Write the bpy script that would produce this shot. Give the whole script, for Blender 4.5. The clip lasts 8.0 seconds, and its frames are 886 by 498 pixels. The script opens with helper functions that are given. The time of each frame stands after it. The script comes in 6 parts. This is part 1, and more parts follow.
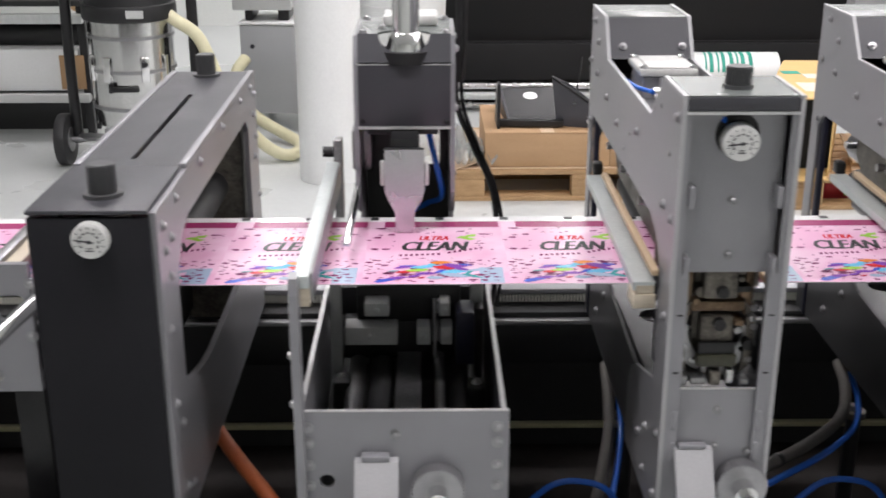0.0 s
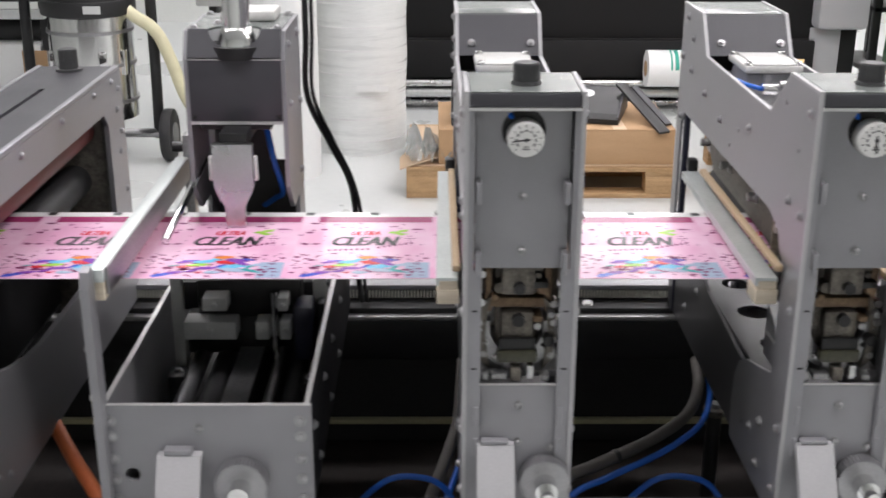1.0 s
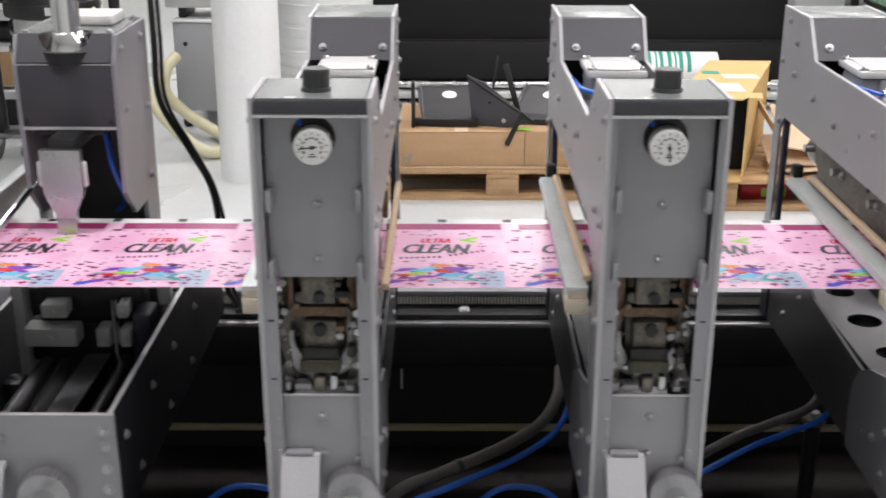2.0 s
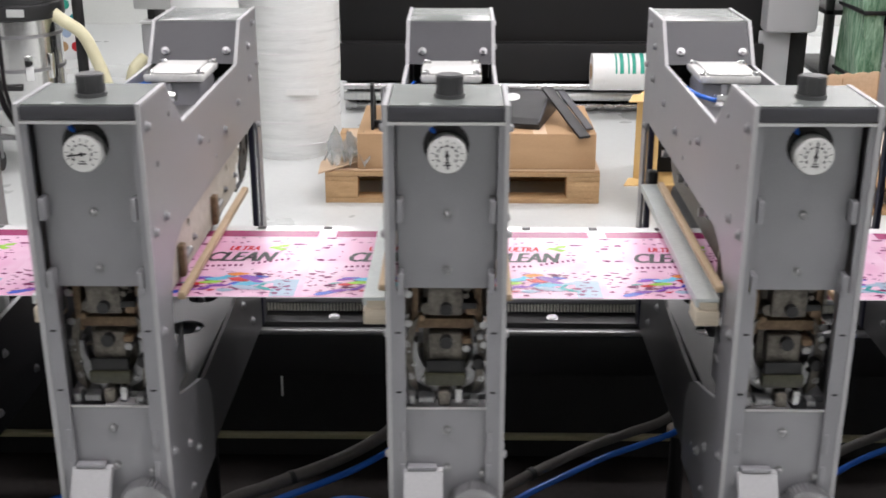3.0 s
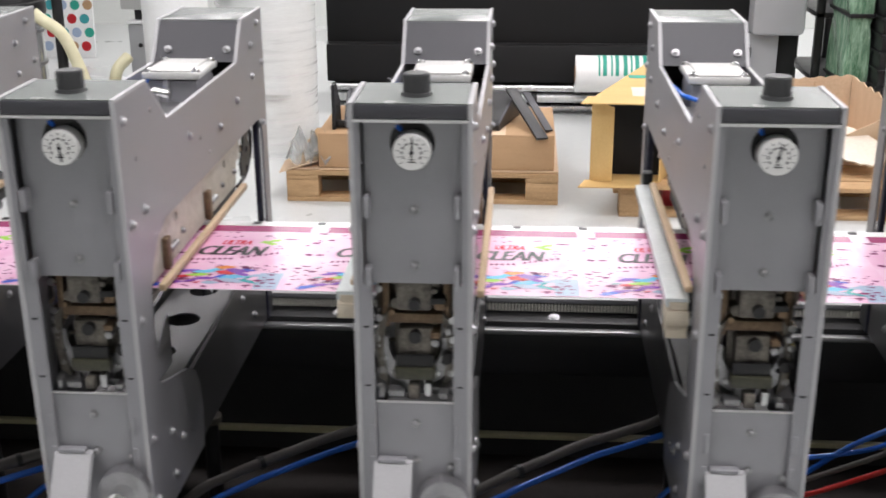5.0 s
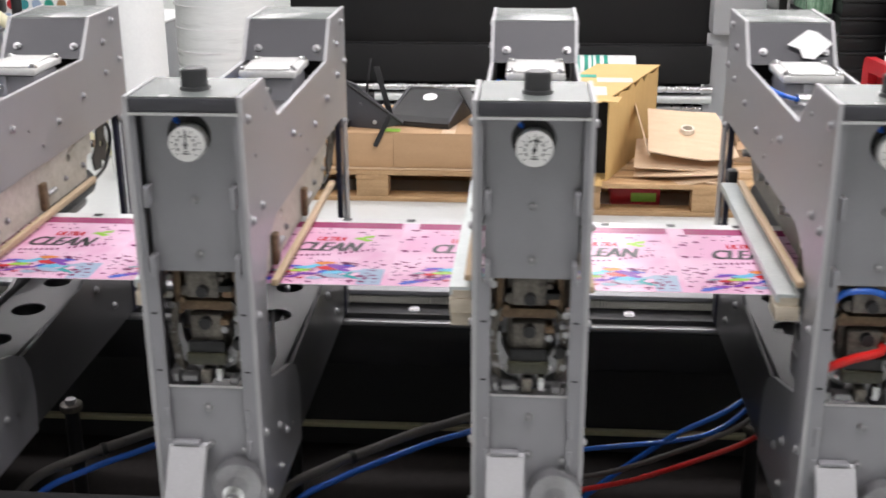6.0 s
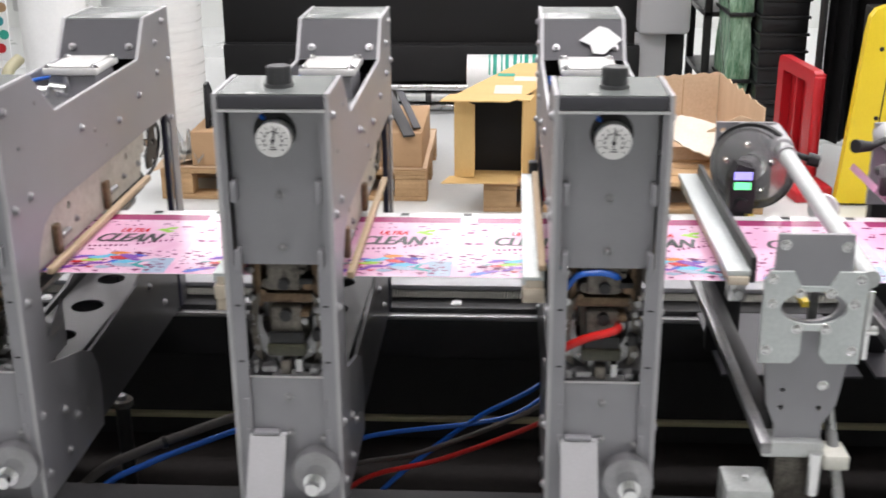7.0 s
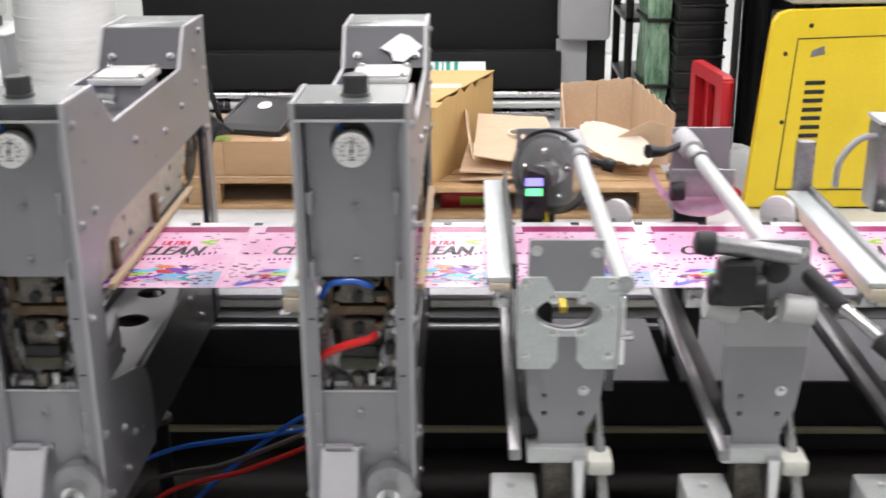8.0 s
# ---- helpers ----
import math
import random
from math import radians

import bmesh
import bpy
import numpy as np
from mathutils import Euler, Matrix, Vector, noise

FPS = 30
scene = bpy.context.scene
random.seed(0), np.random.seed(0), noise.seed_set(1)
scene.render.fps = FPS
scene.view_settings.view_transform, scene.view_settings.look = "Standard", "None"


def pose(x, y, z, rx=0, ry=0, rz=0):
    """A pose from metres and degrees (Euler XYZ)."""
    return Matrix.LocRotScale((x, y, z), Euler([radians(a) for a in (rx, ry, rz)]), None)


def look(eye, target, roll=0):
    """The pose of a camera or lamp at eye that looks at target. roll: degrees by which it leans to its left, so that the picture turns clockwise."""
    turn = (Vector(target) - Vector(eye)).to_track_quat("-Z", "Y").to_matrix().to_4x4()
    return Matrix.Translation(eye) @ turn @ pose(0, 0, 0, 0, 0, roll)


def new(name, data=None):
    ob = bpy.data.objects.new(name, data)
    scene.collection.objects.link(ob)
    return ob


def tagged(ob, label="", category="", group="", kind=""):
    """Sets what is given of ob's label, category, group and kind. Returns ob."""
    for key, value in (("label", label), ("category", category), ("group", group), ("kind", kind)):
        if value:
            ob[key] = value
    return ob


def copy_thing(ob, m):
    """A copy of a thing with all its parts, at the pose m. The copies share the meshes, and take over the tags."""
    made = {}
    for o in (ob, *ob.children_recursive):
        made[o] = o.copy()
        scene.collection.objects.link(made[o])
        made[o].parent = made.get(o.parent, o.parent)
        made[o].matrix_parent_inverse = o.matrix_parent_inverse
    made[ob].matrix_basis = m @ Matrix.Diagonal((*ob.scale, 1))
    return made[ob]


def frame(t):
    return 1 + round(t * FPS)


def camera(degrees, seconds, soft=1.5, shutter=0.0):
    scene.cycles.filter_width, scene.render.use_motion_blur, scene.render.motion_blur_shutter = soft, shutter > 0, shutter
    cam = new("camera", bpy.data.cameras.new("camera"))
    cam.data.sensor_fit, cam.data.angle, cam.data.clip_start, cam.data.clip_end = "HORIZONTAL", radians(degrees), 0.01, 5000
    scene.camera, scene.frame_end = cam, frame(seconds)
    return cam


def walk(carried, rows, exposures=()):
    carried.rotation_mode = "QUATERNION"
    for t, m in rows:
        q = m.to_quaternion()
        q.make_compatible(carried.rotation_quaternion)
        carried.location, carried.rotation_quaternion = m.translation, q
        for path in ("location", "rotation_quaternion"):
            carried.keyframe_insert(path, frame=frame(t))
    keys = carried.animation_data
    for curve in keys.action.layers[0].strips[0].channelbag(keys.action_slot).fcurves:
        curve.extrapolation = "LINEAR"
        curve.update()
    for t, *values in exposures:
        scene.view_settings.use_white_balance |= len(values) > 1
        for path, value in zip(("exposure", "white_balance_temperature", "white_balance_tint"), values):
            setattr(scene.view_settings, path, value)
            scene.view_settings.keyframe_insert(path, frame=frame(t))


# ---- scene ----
cam = camera(41.8, 8.0, soft=1.7, shutter=0.5)
PATH = [
    (0, (-0.011, -0.026, 1.571), (0.015, 1.856, 0.893), -0.0),
    (0.5, (0.1, -0.03, 1.571), (0.131, 1.85, 0.889), 0.1),
    (1, (0.22, -0.032, 1.57), (0.237, 1.848, 0.888), 0.2),
    (1.5, (0.33, -0.023, 1.572), (0.34, 1.857, 0.89), 0.2),
    (1.7, (0.382, -0.018, 1.572), (0.382, 1.863, 0.891), 0.1),
    (2.8, (0.641, 0.014, 1.575), (0.633, 1.893, 0.89), 0.1),
    (3, (0.696, 0.021, 1.571), (0.669, 1.902, 0.891), 0.0),
    (3.5, (0.808, 0.017, 1.573), (0.762, 1.896, 0.89), -0.1),
    (4, (0.927, 0.008, 1.574), (0.842, 1.886, 0.892), -0.3),
    (4.5, (1.04, 0.01, 1.573), (0.924, 1.887, 0.893), -0.3),
    (4.7, (1.09, 0.009, 1.571), (0.964, 1.887, 0.894), -0.3),
    (6, (1.412, -0.021, 1.573), (1.268, 1.856, 0.897), -0.3),
    (6.5, (1.542, -0.048, 1.576), (1.431, 1.831, 0.898), -0.4),
    (7, (1.668, -0.067, 1.576), (1.565, 1.813, 0.902), -0.4),
    (7.5, (1.778, -0.064, 1.576), (1.701, 1.819, 0.908), -0.3),
    (8, (1.91, -0.052, 1.574), (1.865, 1.834, 0.911), -0.5),
]
walk(cam, [(t, look(eye, target, roll)) for t, eye, target, roll in PATH], exposures=[(0, 0.0, 6380, 17), (8, 0.05, 6380, 17)])

# ---- world and light: a closed hall lit by ceiling panels ----
world = bpy.data.worlds.new("hall_air")
scene.world = world
world.use_nodes = True
world.node_tree.nodes["Background"].inputs[0].default_value = (0.9, 0.95, 1.0, 1)
world.node_tree.nodes["Background"].inputs[1].default_value = 0.05
CEILING = 3.6
LAMP_WATTS = 28.5
LAMP_SPOTS = [(x, y) for x in (-3.2, -0.8, 1.6, 3.8, 6.2) for y in (0.7, 3.2, 5.9, 8.8) if not (x < -3 and y > 3)]


# ---- materials ----
def node_material(name, rough=0.5, metal=0.0, spec=0.5):
    m = bpy.data.materials.new(name)
    m.use_nodes = True
    b = m.node_tree.nodes["Principled BSDF"]
    b.inputs["Roughness"].default_value = rough
    b.inputs["Metallic"].default_value = metal
    b.inputs["Specular IOR Level"].default_value = spec
    return m, m.node_tree.nodes, m.node_tree.links, b


def surface(name, dark, light, rough=0.5, metal=0.0, coarse=6.0, fine=160.0, bump=0.05, stretch=(1, 1, 1), mix=0.5, spec=0.5, rough_spread=0.12, each=0.0):
    """Two scales of noise between two colours, uneven gloss and a fine relief."""
    m, nodes, links, b = node_material(name, rough, metal, spec)
    coords = nodes.new("ShaderNodeTexCoord")
    mapping = nodes.new("ShaderNodeMapping")
    mapping.inputs["Scale"].default_value = stretch
    links.new(coords.outputs["Object"], mapping.inputs["Vector"])
    big = nodes.new("ShaderNodeTexNoise")
    big.inputs["Scale"].default_value, big.inputs["Detail"].default_value = coarse, 5
    small = nodes.new("ShaderNodeTexNoise")
    small.inputs["Scale"].default_value, small.inputs["Detail"].default_value = fine, 3
    blend = nodes.new("ShaderNodeMix")
    blend.data_type = "FLOAT"
    blend.inputs[0].default_value = mix
    links.new(mapping.outputs[0], big.inputs["Vector"])
    links.new(mapping.outputs[0], small.inputs["Vector"])
    links.new(big.outputs["Fac"], blend.inputs[2])
    links.new(small.outputs["Fac"], blend.inputs[3])
    ramp = nodes.new("ShaderNodeValToRGB")
    ramp.color_ramp.elements[0].position, ramp.color_ramp.elements[1].position = 0.32, 0.68
    ramp.color_ramp.elements[0].color, ramp.color_ramp.elements[1].color = (*dark, 1), (*light, 1)
    links.new(blend.outputs[0], ramp.inputs[0])
    if each > 0:
        info = nodes.new("ShaderNodeObjectInfo")
        span = nodes.new("ShaderNodeMapRange")
        span.inputs["To Min"].default_value, span.inputs["To Max"].default_value = 1 - each, 1 + each
        links.new(info.outputs["Random"], span.inputs["Value"])
        shade = nodes.new("ShaderNodeVectorMath")
        shade.operation = "SCALE"
        links.new(ramp.outputs[0], shade.inputs[0])
        links.new(span.outputs[0], shade.inputs["Scale"])
        links.new(shade.outputs[0], b.inputs["Base Color"])
    else:
        links.new(ramp.outputs[0], b.inputs["Base Color"])
    gloss = nodes.new("ShaderNodeMapRange")
    gloss.inputs["To Min"].default_value = max(0.02, rough - rough_spread)
    gloss.inputs["To Max"].default_value = min(1.0, rough + rough_spread)
    links.new(big.outputs["Fac"], gloss.inputs["Value"])
    links.new(gloss.outputs[0], b.inputs["Roughness"])
    if bump > 0:
        relief = nodes.new("ShaderNodeBump")
        relief.inputs["Strength"].default_value, relief.inputs["Distance"].default_value = bump, 0.002
        links.new(small.outputs["Fac"], relief.inputs["Height"])
        links.new(relief.outputs[0], b.inputs["Normal"])
    return m


def plain(name, colour, rough=0.5, metal=0.0, spec=0.5):
    m, nodes, links, b = node_material(name, rough, metal, spec)
    b.inputs["Base Color"].default_value = (*colour, 1)
    return m


def glowing(name, colour, strength):
    m, nodes, links, b = node_material(name)
    b.inputs["Base Color"].default_value = (*colour, 1)
    b.inputs["Emission Color"].default_value = (*colour, 1)
    b.inputs["Emission Strength"].default_value = strength
    return m


GREY = surface("grey_powder_coat", (0.275, 0.275, 0.289), (0.338, 0.338, 0.356), 0.34, 0.35, 9, 900, 0.12, mix=0.35)
GREY_LIGHT = surface("grey_folded_edge", (0.40, 0.40, 0.41), (0.47, 0.47, 0.48), 0.36, 0.0, 12, 500, 0.1)
# Dark coat of the coating front; also puts shade into the tray's side.
DARK_FRONT_SIDE_SHADE = surface("dark_powder_coat", (0.014, 0.014, 0.017), (0.021, 0.021, 0.024), 0.6, 0.0, 9, 900, 0.2, mix=0.4, spec=0.15)
GREY_EDGE = surface("bare_cut_edge", (0.55, 0.55, 0.55), (0.68, 0.68, 0.68), 0.35, 0.6, 12, 500, 0.1)
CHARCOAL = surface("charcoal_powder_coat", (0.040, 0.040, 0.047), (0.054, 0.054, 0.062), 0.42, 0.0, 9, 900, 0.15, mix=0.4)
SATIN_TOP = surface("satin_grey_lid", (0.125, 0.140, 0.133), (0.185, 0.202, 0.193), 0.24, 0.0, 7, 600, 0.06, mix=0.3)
STEEL = surface("brushed_steel", (0.52, 0.52, 0.52), (0.63, 0.63, 0.64), 0.27, 1.0, 14, 600, 0.03)
DULL_STEEL = surface("dull_steel", (0.26, 0.26, 0.26), (0.42, 0.42, 0.43), 0.38, 0.9, 14, 300, 0.1)
BOLT = surface("zinc_bolt", (0.36, 0.36, 0.37), (0.48, 0.48, 0.49), 0.36, 0.8, 60, 600, 0.05)
CHROME = plain("chrome", (0.80, 0.80, 0.80), 0.09, 1.0)
TUBE = surface("dull_anodised_tube", (0.46, 0.485, 0.47), (0.58, 0.605, 0.59), 0.42, 0.2, 12, 200, 0.05)
ALU = surface("milled_aluminium", (0.55, 0.57, 0.56), (0.70, 0.72, 0.71), 0.36, 0.75, 10, 260, 0.1, stretch=(6, 1, 1))
ZINC = surface("zinc_plate", (0.53, 0.575, 0.565), (0.67, 0.71, 0.70), 0.36, 0.35, 22, 200, 0.06)
WHITE_CAP = surface("white_anodised_cap", (0.62, 0.62, 0.60), (0.78, 0.78, 0.76), 0.34, 0.15, 18, 300, 0.06)
BLACK = surface("black_enamel", (0.007, 0.007, 0.008), (0.014, 0.014, 0.015), 0.42, 0.0, 8, 300, 0.06)
BED_BLACK = surface("dusty_black_enamel", (0.018, 0.018, 0.019), (0.028, 0.028, 0.029), 0.6, 0.0, 5, 200, 0.08, spec=0.3)
DECK = surface("dusty_black_deck", (0.012, 0.0105, 0.010), (0.020, 0.017, 0.016), 0.8, 0.0, 6, 80, 0.15, spec=0.2)
BLACK_RUBBER = surface("black_rubber", (0.014, 0.014, 0.015), (0.028, 0.028, 0.030), 0.55, 0.0, 20, 300, 0.15)
KNOB = surface("dark_grey_plastic", (0.06, 0.061, 0.063), (0.085, 0.086, 0.088), 0.4, 0.0, 20, 400, 0.1)
GREASE = surface("greasy_iron", (0.06, 0.054, 0.046), (0.23, 0.21, 0.18), 0.42, 0.4, 60, 260, 0.3, mix=0.45)
PARCHMENT = surface("stained_guard_sheet", (0.13, 0.105, 0.08), (0.34, 0.29, 0.23), 0.5, 0.0, 30, 160, 0.15)
OLIVE = surface("oily_olive_iron", (0.030, 0.030, 0.018), (0.065, 0.065, 0.040), 0.35, 0.0, 40, 260, 0.1)
BRONZE = surface("worn_bronze", (0.10, 0.065, 0.04), (0.26, 0.18, 0.11), 0.42, 0.5, 40, 260, 0.2)
WOOD = surface("bare_beech", (0.42, 0.30, 0.18), (0.60, 0.46, 0.31), 0.6, 0.0, 8, 120, 0.2, stretch=(14, 1.2, 14))
BRASS = surface("dull_pale_brass", (0.40, 0.37, 0.22), (0.52, 0.48, 0.31), 0.45, 0.1, 8, 200, 0.1)
PLY = surface("pale_plywood", (0.58, 0.50, 0.38), (0.74, 0.66, 0.53), 0.6, 0.0, 10, 160, 0.2, stretch=(4, 4, 40))
PALLET_WOOD = surface("pallet_pine", (0.30, 0.175, 0.08), (0.54, 0.355, 0.185), 0.7, 0.0, 7, 60, 0.35, stretch=(1.2, 9, 9), each=0.15)
CARD = surface("brown_cardboard", (0.40, 0.245, 0.125), (0.47, 0.30, 0.165), 0.75, 0.0, 4, 90, 0.12, stretch=(1, 1, 6))
CARD_PALE = surface("pale_cardboard", (0.56, 0.40, 0.26), (0.68, 0.51, 0.35), 0.75, 0.0, 5, 90, 0.12, stretch=(1, 6, 1))
PAPER = surface("pale_paper_board", (0.62, 0.54, 0.44), (0.74, 0.67, 0.57), 0.75, 0.0, 5, 90, 0.12)
NAVY = surface("navy_enamel", (0.012, 0.013, 0.030), (0.020, 0.021, 0.045), 0.4, 0.0, 8, 300, 0.06)
DIRTY_PLATE = surface("stained_aluminium", (0.40, 0.37, 0.31), (0.62, 0.59, 0.53), 0.45, 0.1, 16, 120, 0.15)
CARD_YELLOW = surface("yellow_brown_cardboard", (0.56, 0.36, 0.13), (0.66, 0.45, 0.19), 0.7, 0.0, 4, 90, 0.12, stretch=(1, 6, 1))
WHITE_FILM = surface("clear_white_film", (0.78, 0.77, 0.78), (0.86, 0.85, 0.86), 0.12, 0.0, 5, 60, 0.03)
FLOOR = surface("grey_epoxy_floor", (0.56, 0.58, 0.57), (0.64, 0.66, 0.65), 0.30, 0.0, 0.9, 30, 0.05, mix=0.3)
WALL = surface("white_wall_paint", (0.74, 0.76, 0.73), (0.80, 0.82, 0.79), 0.7, 0.0, 1.2, 60, 0.08)
WHITE_PAINT = surface("white_paint", (0.78, 0.79, 0.78), (0.84, 0.85, 0.84), 0.5, 0.0, 2, 80, 0.06)
OFF_WHITE = surface("off_white_enamel", (0.52, 0.53, 0.52), (0.60, 0.61, 0.60), 0.4, 0.0, 4, 200, 0.05)
BUBBLE = surface("bubble_film", (0.70, 0.72, 0.71), (0.84, 0.86, 0.85), 0.3, 0.0, 4, 40, 0.5, stretch=(0.6, 0.6, 9))
RED = surface("red_enamel", (0.42, 0.012, 0.018), (0.52, 0.020, 0.028), 0.32, 0.0, 5, 200, 0.05)
YELLOW = surface("yellow_enamel", (0.68, 0.50, 0.012), (0.78, 0.58, 0.022), 0.36, 0.0, 4, 150, 0.06)
BLUE = plain("blue_tube", (0.022, 0.14, 0.62), 0.25)
DARK_RED = surface("dark_red_rubber", (0.085, 0.008, 0.008), (0.15, 0.016, 0.015), 0.5, 0.0, 12, 200, 0.1)
ARM = surface("dark_satin_steel", (0.05, 0.05, 0.052), (0.095, 0.095, 0.098), 0.34, 0.35, 7, 500, 0.06)
RED_TUBE = plain("red_tube", (0.60, 0.015, 0.012), 0.3)
ORANGE = surface("orange_hose", (0.55, 0.12, 0.03), (0.66, 0.17, 0.05), 0.5, 0.0, 20, 200, 0.1)
CREAM = surface("cream_hose", (0.66, 0.62, 0.40), (0.76, 0.72, 0.50), 0.45, 0.0, 20, 200, 0.1)
SLEEVE = surface("grey_braided_sleeve", (0.085, 0.078, 0.072), (0.135, 0.125, 0.115), 0.7, 0.0, 40, 700, 0.5)
RACK_CREAM = surface("cream_toothed_belt", (0.68, 0.68, 0.60), (0.80, 0.80, 0.72), 0.5, 0.0, 20, 200, 0.1)
DIAL = plain("dial_white", (0.80, 0.80, 0.78), 0.35)
INK = plain("black_ink", (0.014, 0.013, 0.016), 0.4)
GREEN_WRAP = surface("green_wrap", (0.02, 0.12, 0.05), (0.42, 0.62, 0.45), 0.16, 0.0, 14, 60, 0.6, stretch=(2.5, 2.5, 0.35), mix=0.35)
PRINTER_BLACK = surface("black_printer_cloth", (0.0075, 0.0075, 0.008), (0.0125, 0.0125, 0.013), 0.65, 0.0, 3, 200, 0.1, spec=0.28)
PRINTER_GREY = surface("light_grey_plastic", (0.36, 0.37, 0.38), (0.42, 0.43, 0.44), 0.45, 0.0, 4, 200, 0.05)
GREEN_PRINT = plain("green_print", (0.02, 0.33, 0.24), 0.5)
VACUUM_STEEL = surface("stainless_drum", (0.55, 0.55, 0.54), (0.75, 0.75, 0.74), 0.16, 1.0, 6, 200, 0.03, stretch=(8, 8, 1))
GLASS_CLEAR = plain("clear_plastic", (0.85, 0.87, 0.87), 0.08)
GLASS_CLEAR.node_tree.nodes["Principled BSDF"].inputs["Transmission Weight"].default_value = 0.85
GLASS_CLEAR.node_tree.nodes["Principled BSDF"].inputs["IOR"].default_value = 1.25
SCREEN_GREEN = glowing("green_display", (0.15, 0.9, 0.35), 1.2)
SCREEN_BLUE = glowing("violet_display", (0.35, 0.33, 0.95), 1.0)
LAMP_GLOW = glowing("lamp_diffuser", (1.0, 0.98, 0.95), 4.0)


def ribbed(parent, name, centre, axis, r, h, n, depth, material, label="", bore=0.0):
    """A wheel or knob with n ribs or teeth on its rim, one solid piece."""
    ring = []
    for i in range(n):
        for f, q in ((0.0, r - depth), (0.3, r), (0.62, r), (0.92, r - depth)):
            a = 2 * math.pi * (i + f) / n
            ring.append((q * math.cos(a), q * math.sin(a)))
    cx, cy, cz = centre
    place = (lambda u, v, w: (cx + u, cy + v, cz + w)) if axis == "z" else (lambda u, v, w: (cx + u, cy + w, cz + v))
    return part(name, sheet(ring, [circle(0, 0, bore, 16)] if bore else [], h, place), material, parent, label, smooth=False)


def pink_print():
    """Glossy pink print with soft petals of tone and sprinkled darker blossoms."""
    m, nodes, links, b = node_material("pink_print", 0.2)
    coords = nodes.new("ShaderNodeTexCoord")
    tone = nodes.new("ShaderNodeTexNoise")
    tone.inputs["Scale"].default_value, tone.inputs["Detail"].default_value = 14, 3
    links.new(coords.outputs["Object"], tone.inputs["Vector"])
    ramp = nodes.new("ShaderNodeValToRGB")
    ramp.color_ramp.elements[0].position, ramp.color_ramp.elements[1].position = 0.38, 0.62
    ramp.color_ramp.elements[0].color, ramp.color_ramp.elements[1].color = (0.83, 0.44, 0.64, 1), (0.90, 0.58, 0.755, 1)
    links.new(tone.outputs["Fac"], ramp.inputs[0])
    links.new(ramp.outputs[0], b.inputs["Base Color"])
    b.inputs["Coat Weight"].default_value, b.inputs["Coat Roughness"].default_value = 0.25, 0.2
    ripple = nodes.new("ShaderNodeTexNoise")
    ripple.inputs["Scale"].default_value = 9
    links.new(coords.outputs["Object"], ripple.inputs["Vector"])
    relief = nodes.new("ShaderNodeBump")
    relief.inputs["Strength"].default_value, relief.inputs["Distance"].default_value = 0.25, 0.004
    links.new(ripple.outputs["Fac"], relief.inputs["Height"])
    links.new(relief.outputs[0], b.inputs["Normal"])
    return m


PINK = pink_print()
MAGENTA = plain("magenta_print", (0.36, 0.045, 0.15), 0.22)
PLUM = plain("plum_print", (0.20, 0.03, 0.11), 0.25)
PRINT_COLOURS = [plain(n, c, 0.25) for n, c in (
    ("red_print", (0.62, 0.03, 0.04)), ("blue_print", (0.06, 0.10, 0.55)), ("sky_print", (0.14, 0.50, 0.74)),
    ("lime_print", (0.34, 0.62, 0.09)), ("violet_print", (0.22, 0.06, 0.40)), ("orange_print", (0.80, 0.25, 0.05)),
    ("teal_print", (0.05, 0.32, 0.34)), ("steel_blue_print", (0.36, 0.45, 0.60)))]


# ---- mesh helpers ----
def add_box(bm, x0, x1, y0, y1, z0, z1, bevel=0.0, m=None):
    made = bmesh.ops.create_cube(bm, size=1.0)["verts"]
    for v in made:
        v.co = Vector(((x0 + x1) / 2 + v.co.x * (x1 - x0), (y0 + y1) / 2 + v.co.y * (y1 - y0), (z0 + z1) / 2 + v.co.z * (z1 - z0)))
    if bevel > 0:
        edges = list({e for v in made for e in v.link_edges})
        made = bmesh.ops.bevel(bm, geom=edges, offset=bevel, segments=2, profile=0.5, affect="EDGES")["verts"]
    if m is not None:
        bmesh.ops.transform(bm, matrix=m, verts=list(made))
    return bm


def box(*a, **k):
    return add_box(bmesh.new(), *a, **k)


def add_rod(bm, p0, p1, r0, r1=None, seg=18, bevel=0.0):
    p0, p1 = Vector(p0), Vector(p1)
    d = p1 - p0
    made = bmesh.ops.create_cone(bm, cap_ends=True, cap_tris=False, segments=seg, radius1=r0, radius2=r0 if r1 is None else r1, depth=d.length)["verts"]
    if bevel > 0:
        rims = list({e for v in made for e in v.link_edges if len([f for f in e.link_faces if len(f.verts) > 4]) == 1})
        made = bmesh.ops.bevel(bm, geom=rims, offset=bevel, segments=2, profile=0.5, affect="EDGES")["verts"]
        made = list(connected(made))
    turn = d.to_track_quat("Z", "Y").to_matrix().to_4x4()
    bmesh.ops.transform(bm, matrix=Matrix.Translation((p0 + p1) / 2) @ turn, verts=list(made))
    return bm


def connected(verts):
    seen, todo = set(), list(verts)
    while todo:
        v = todo.pop()
        if v in seen:
            continue
        seen.add(v)
        todo.extend(e.other_vert(v) for e in v.link_edges)
    return seen


def rod(*a, **k):
    return add_rod(bmesh.new(), *a, **k)


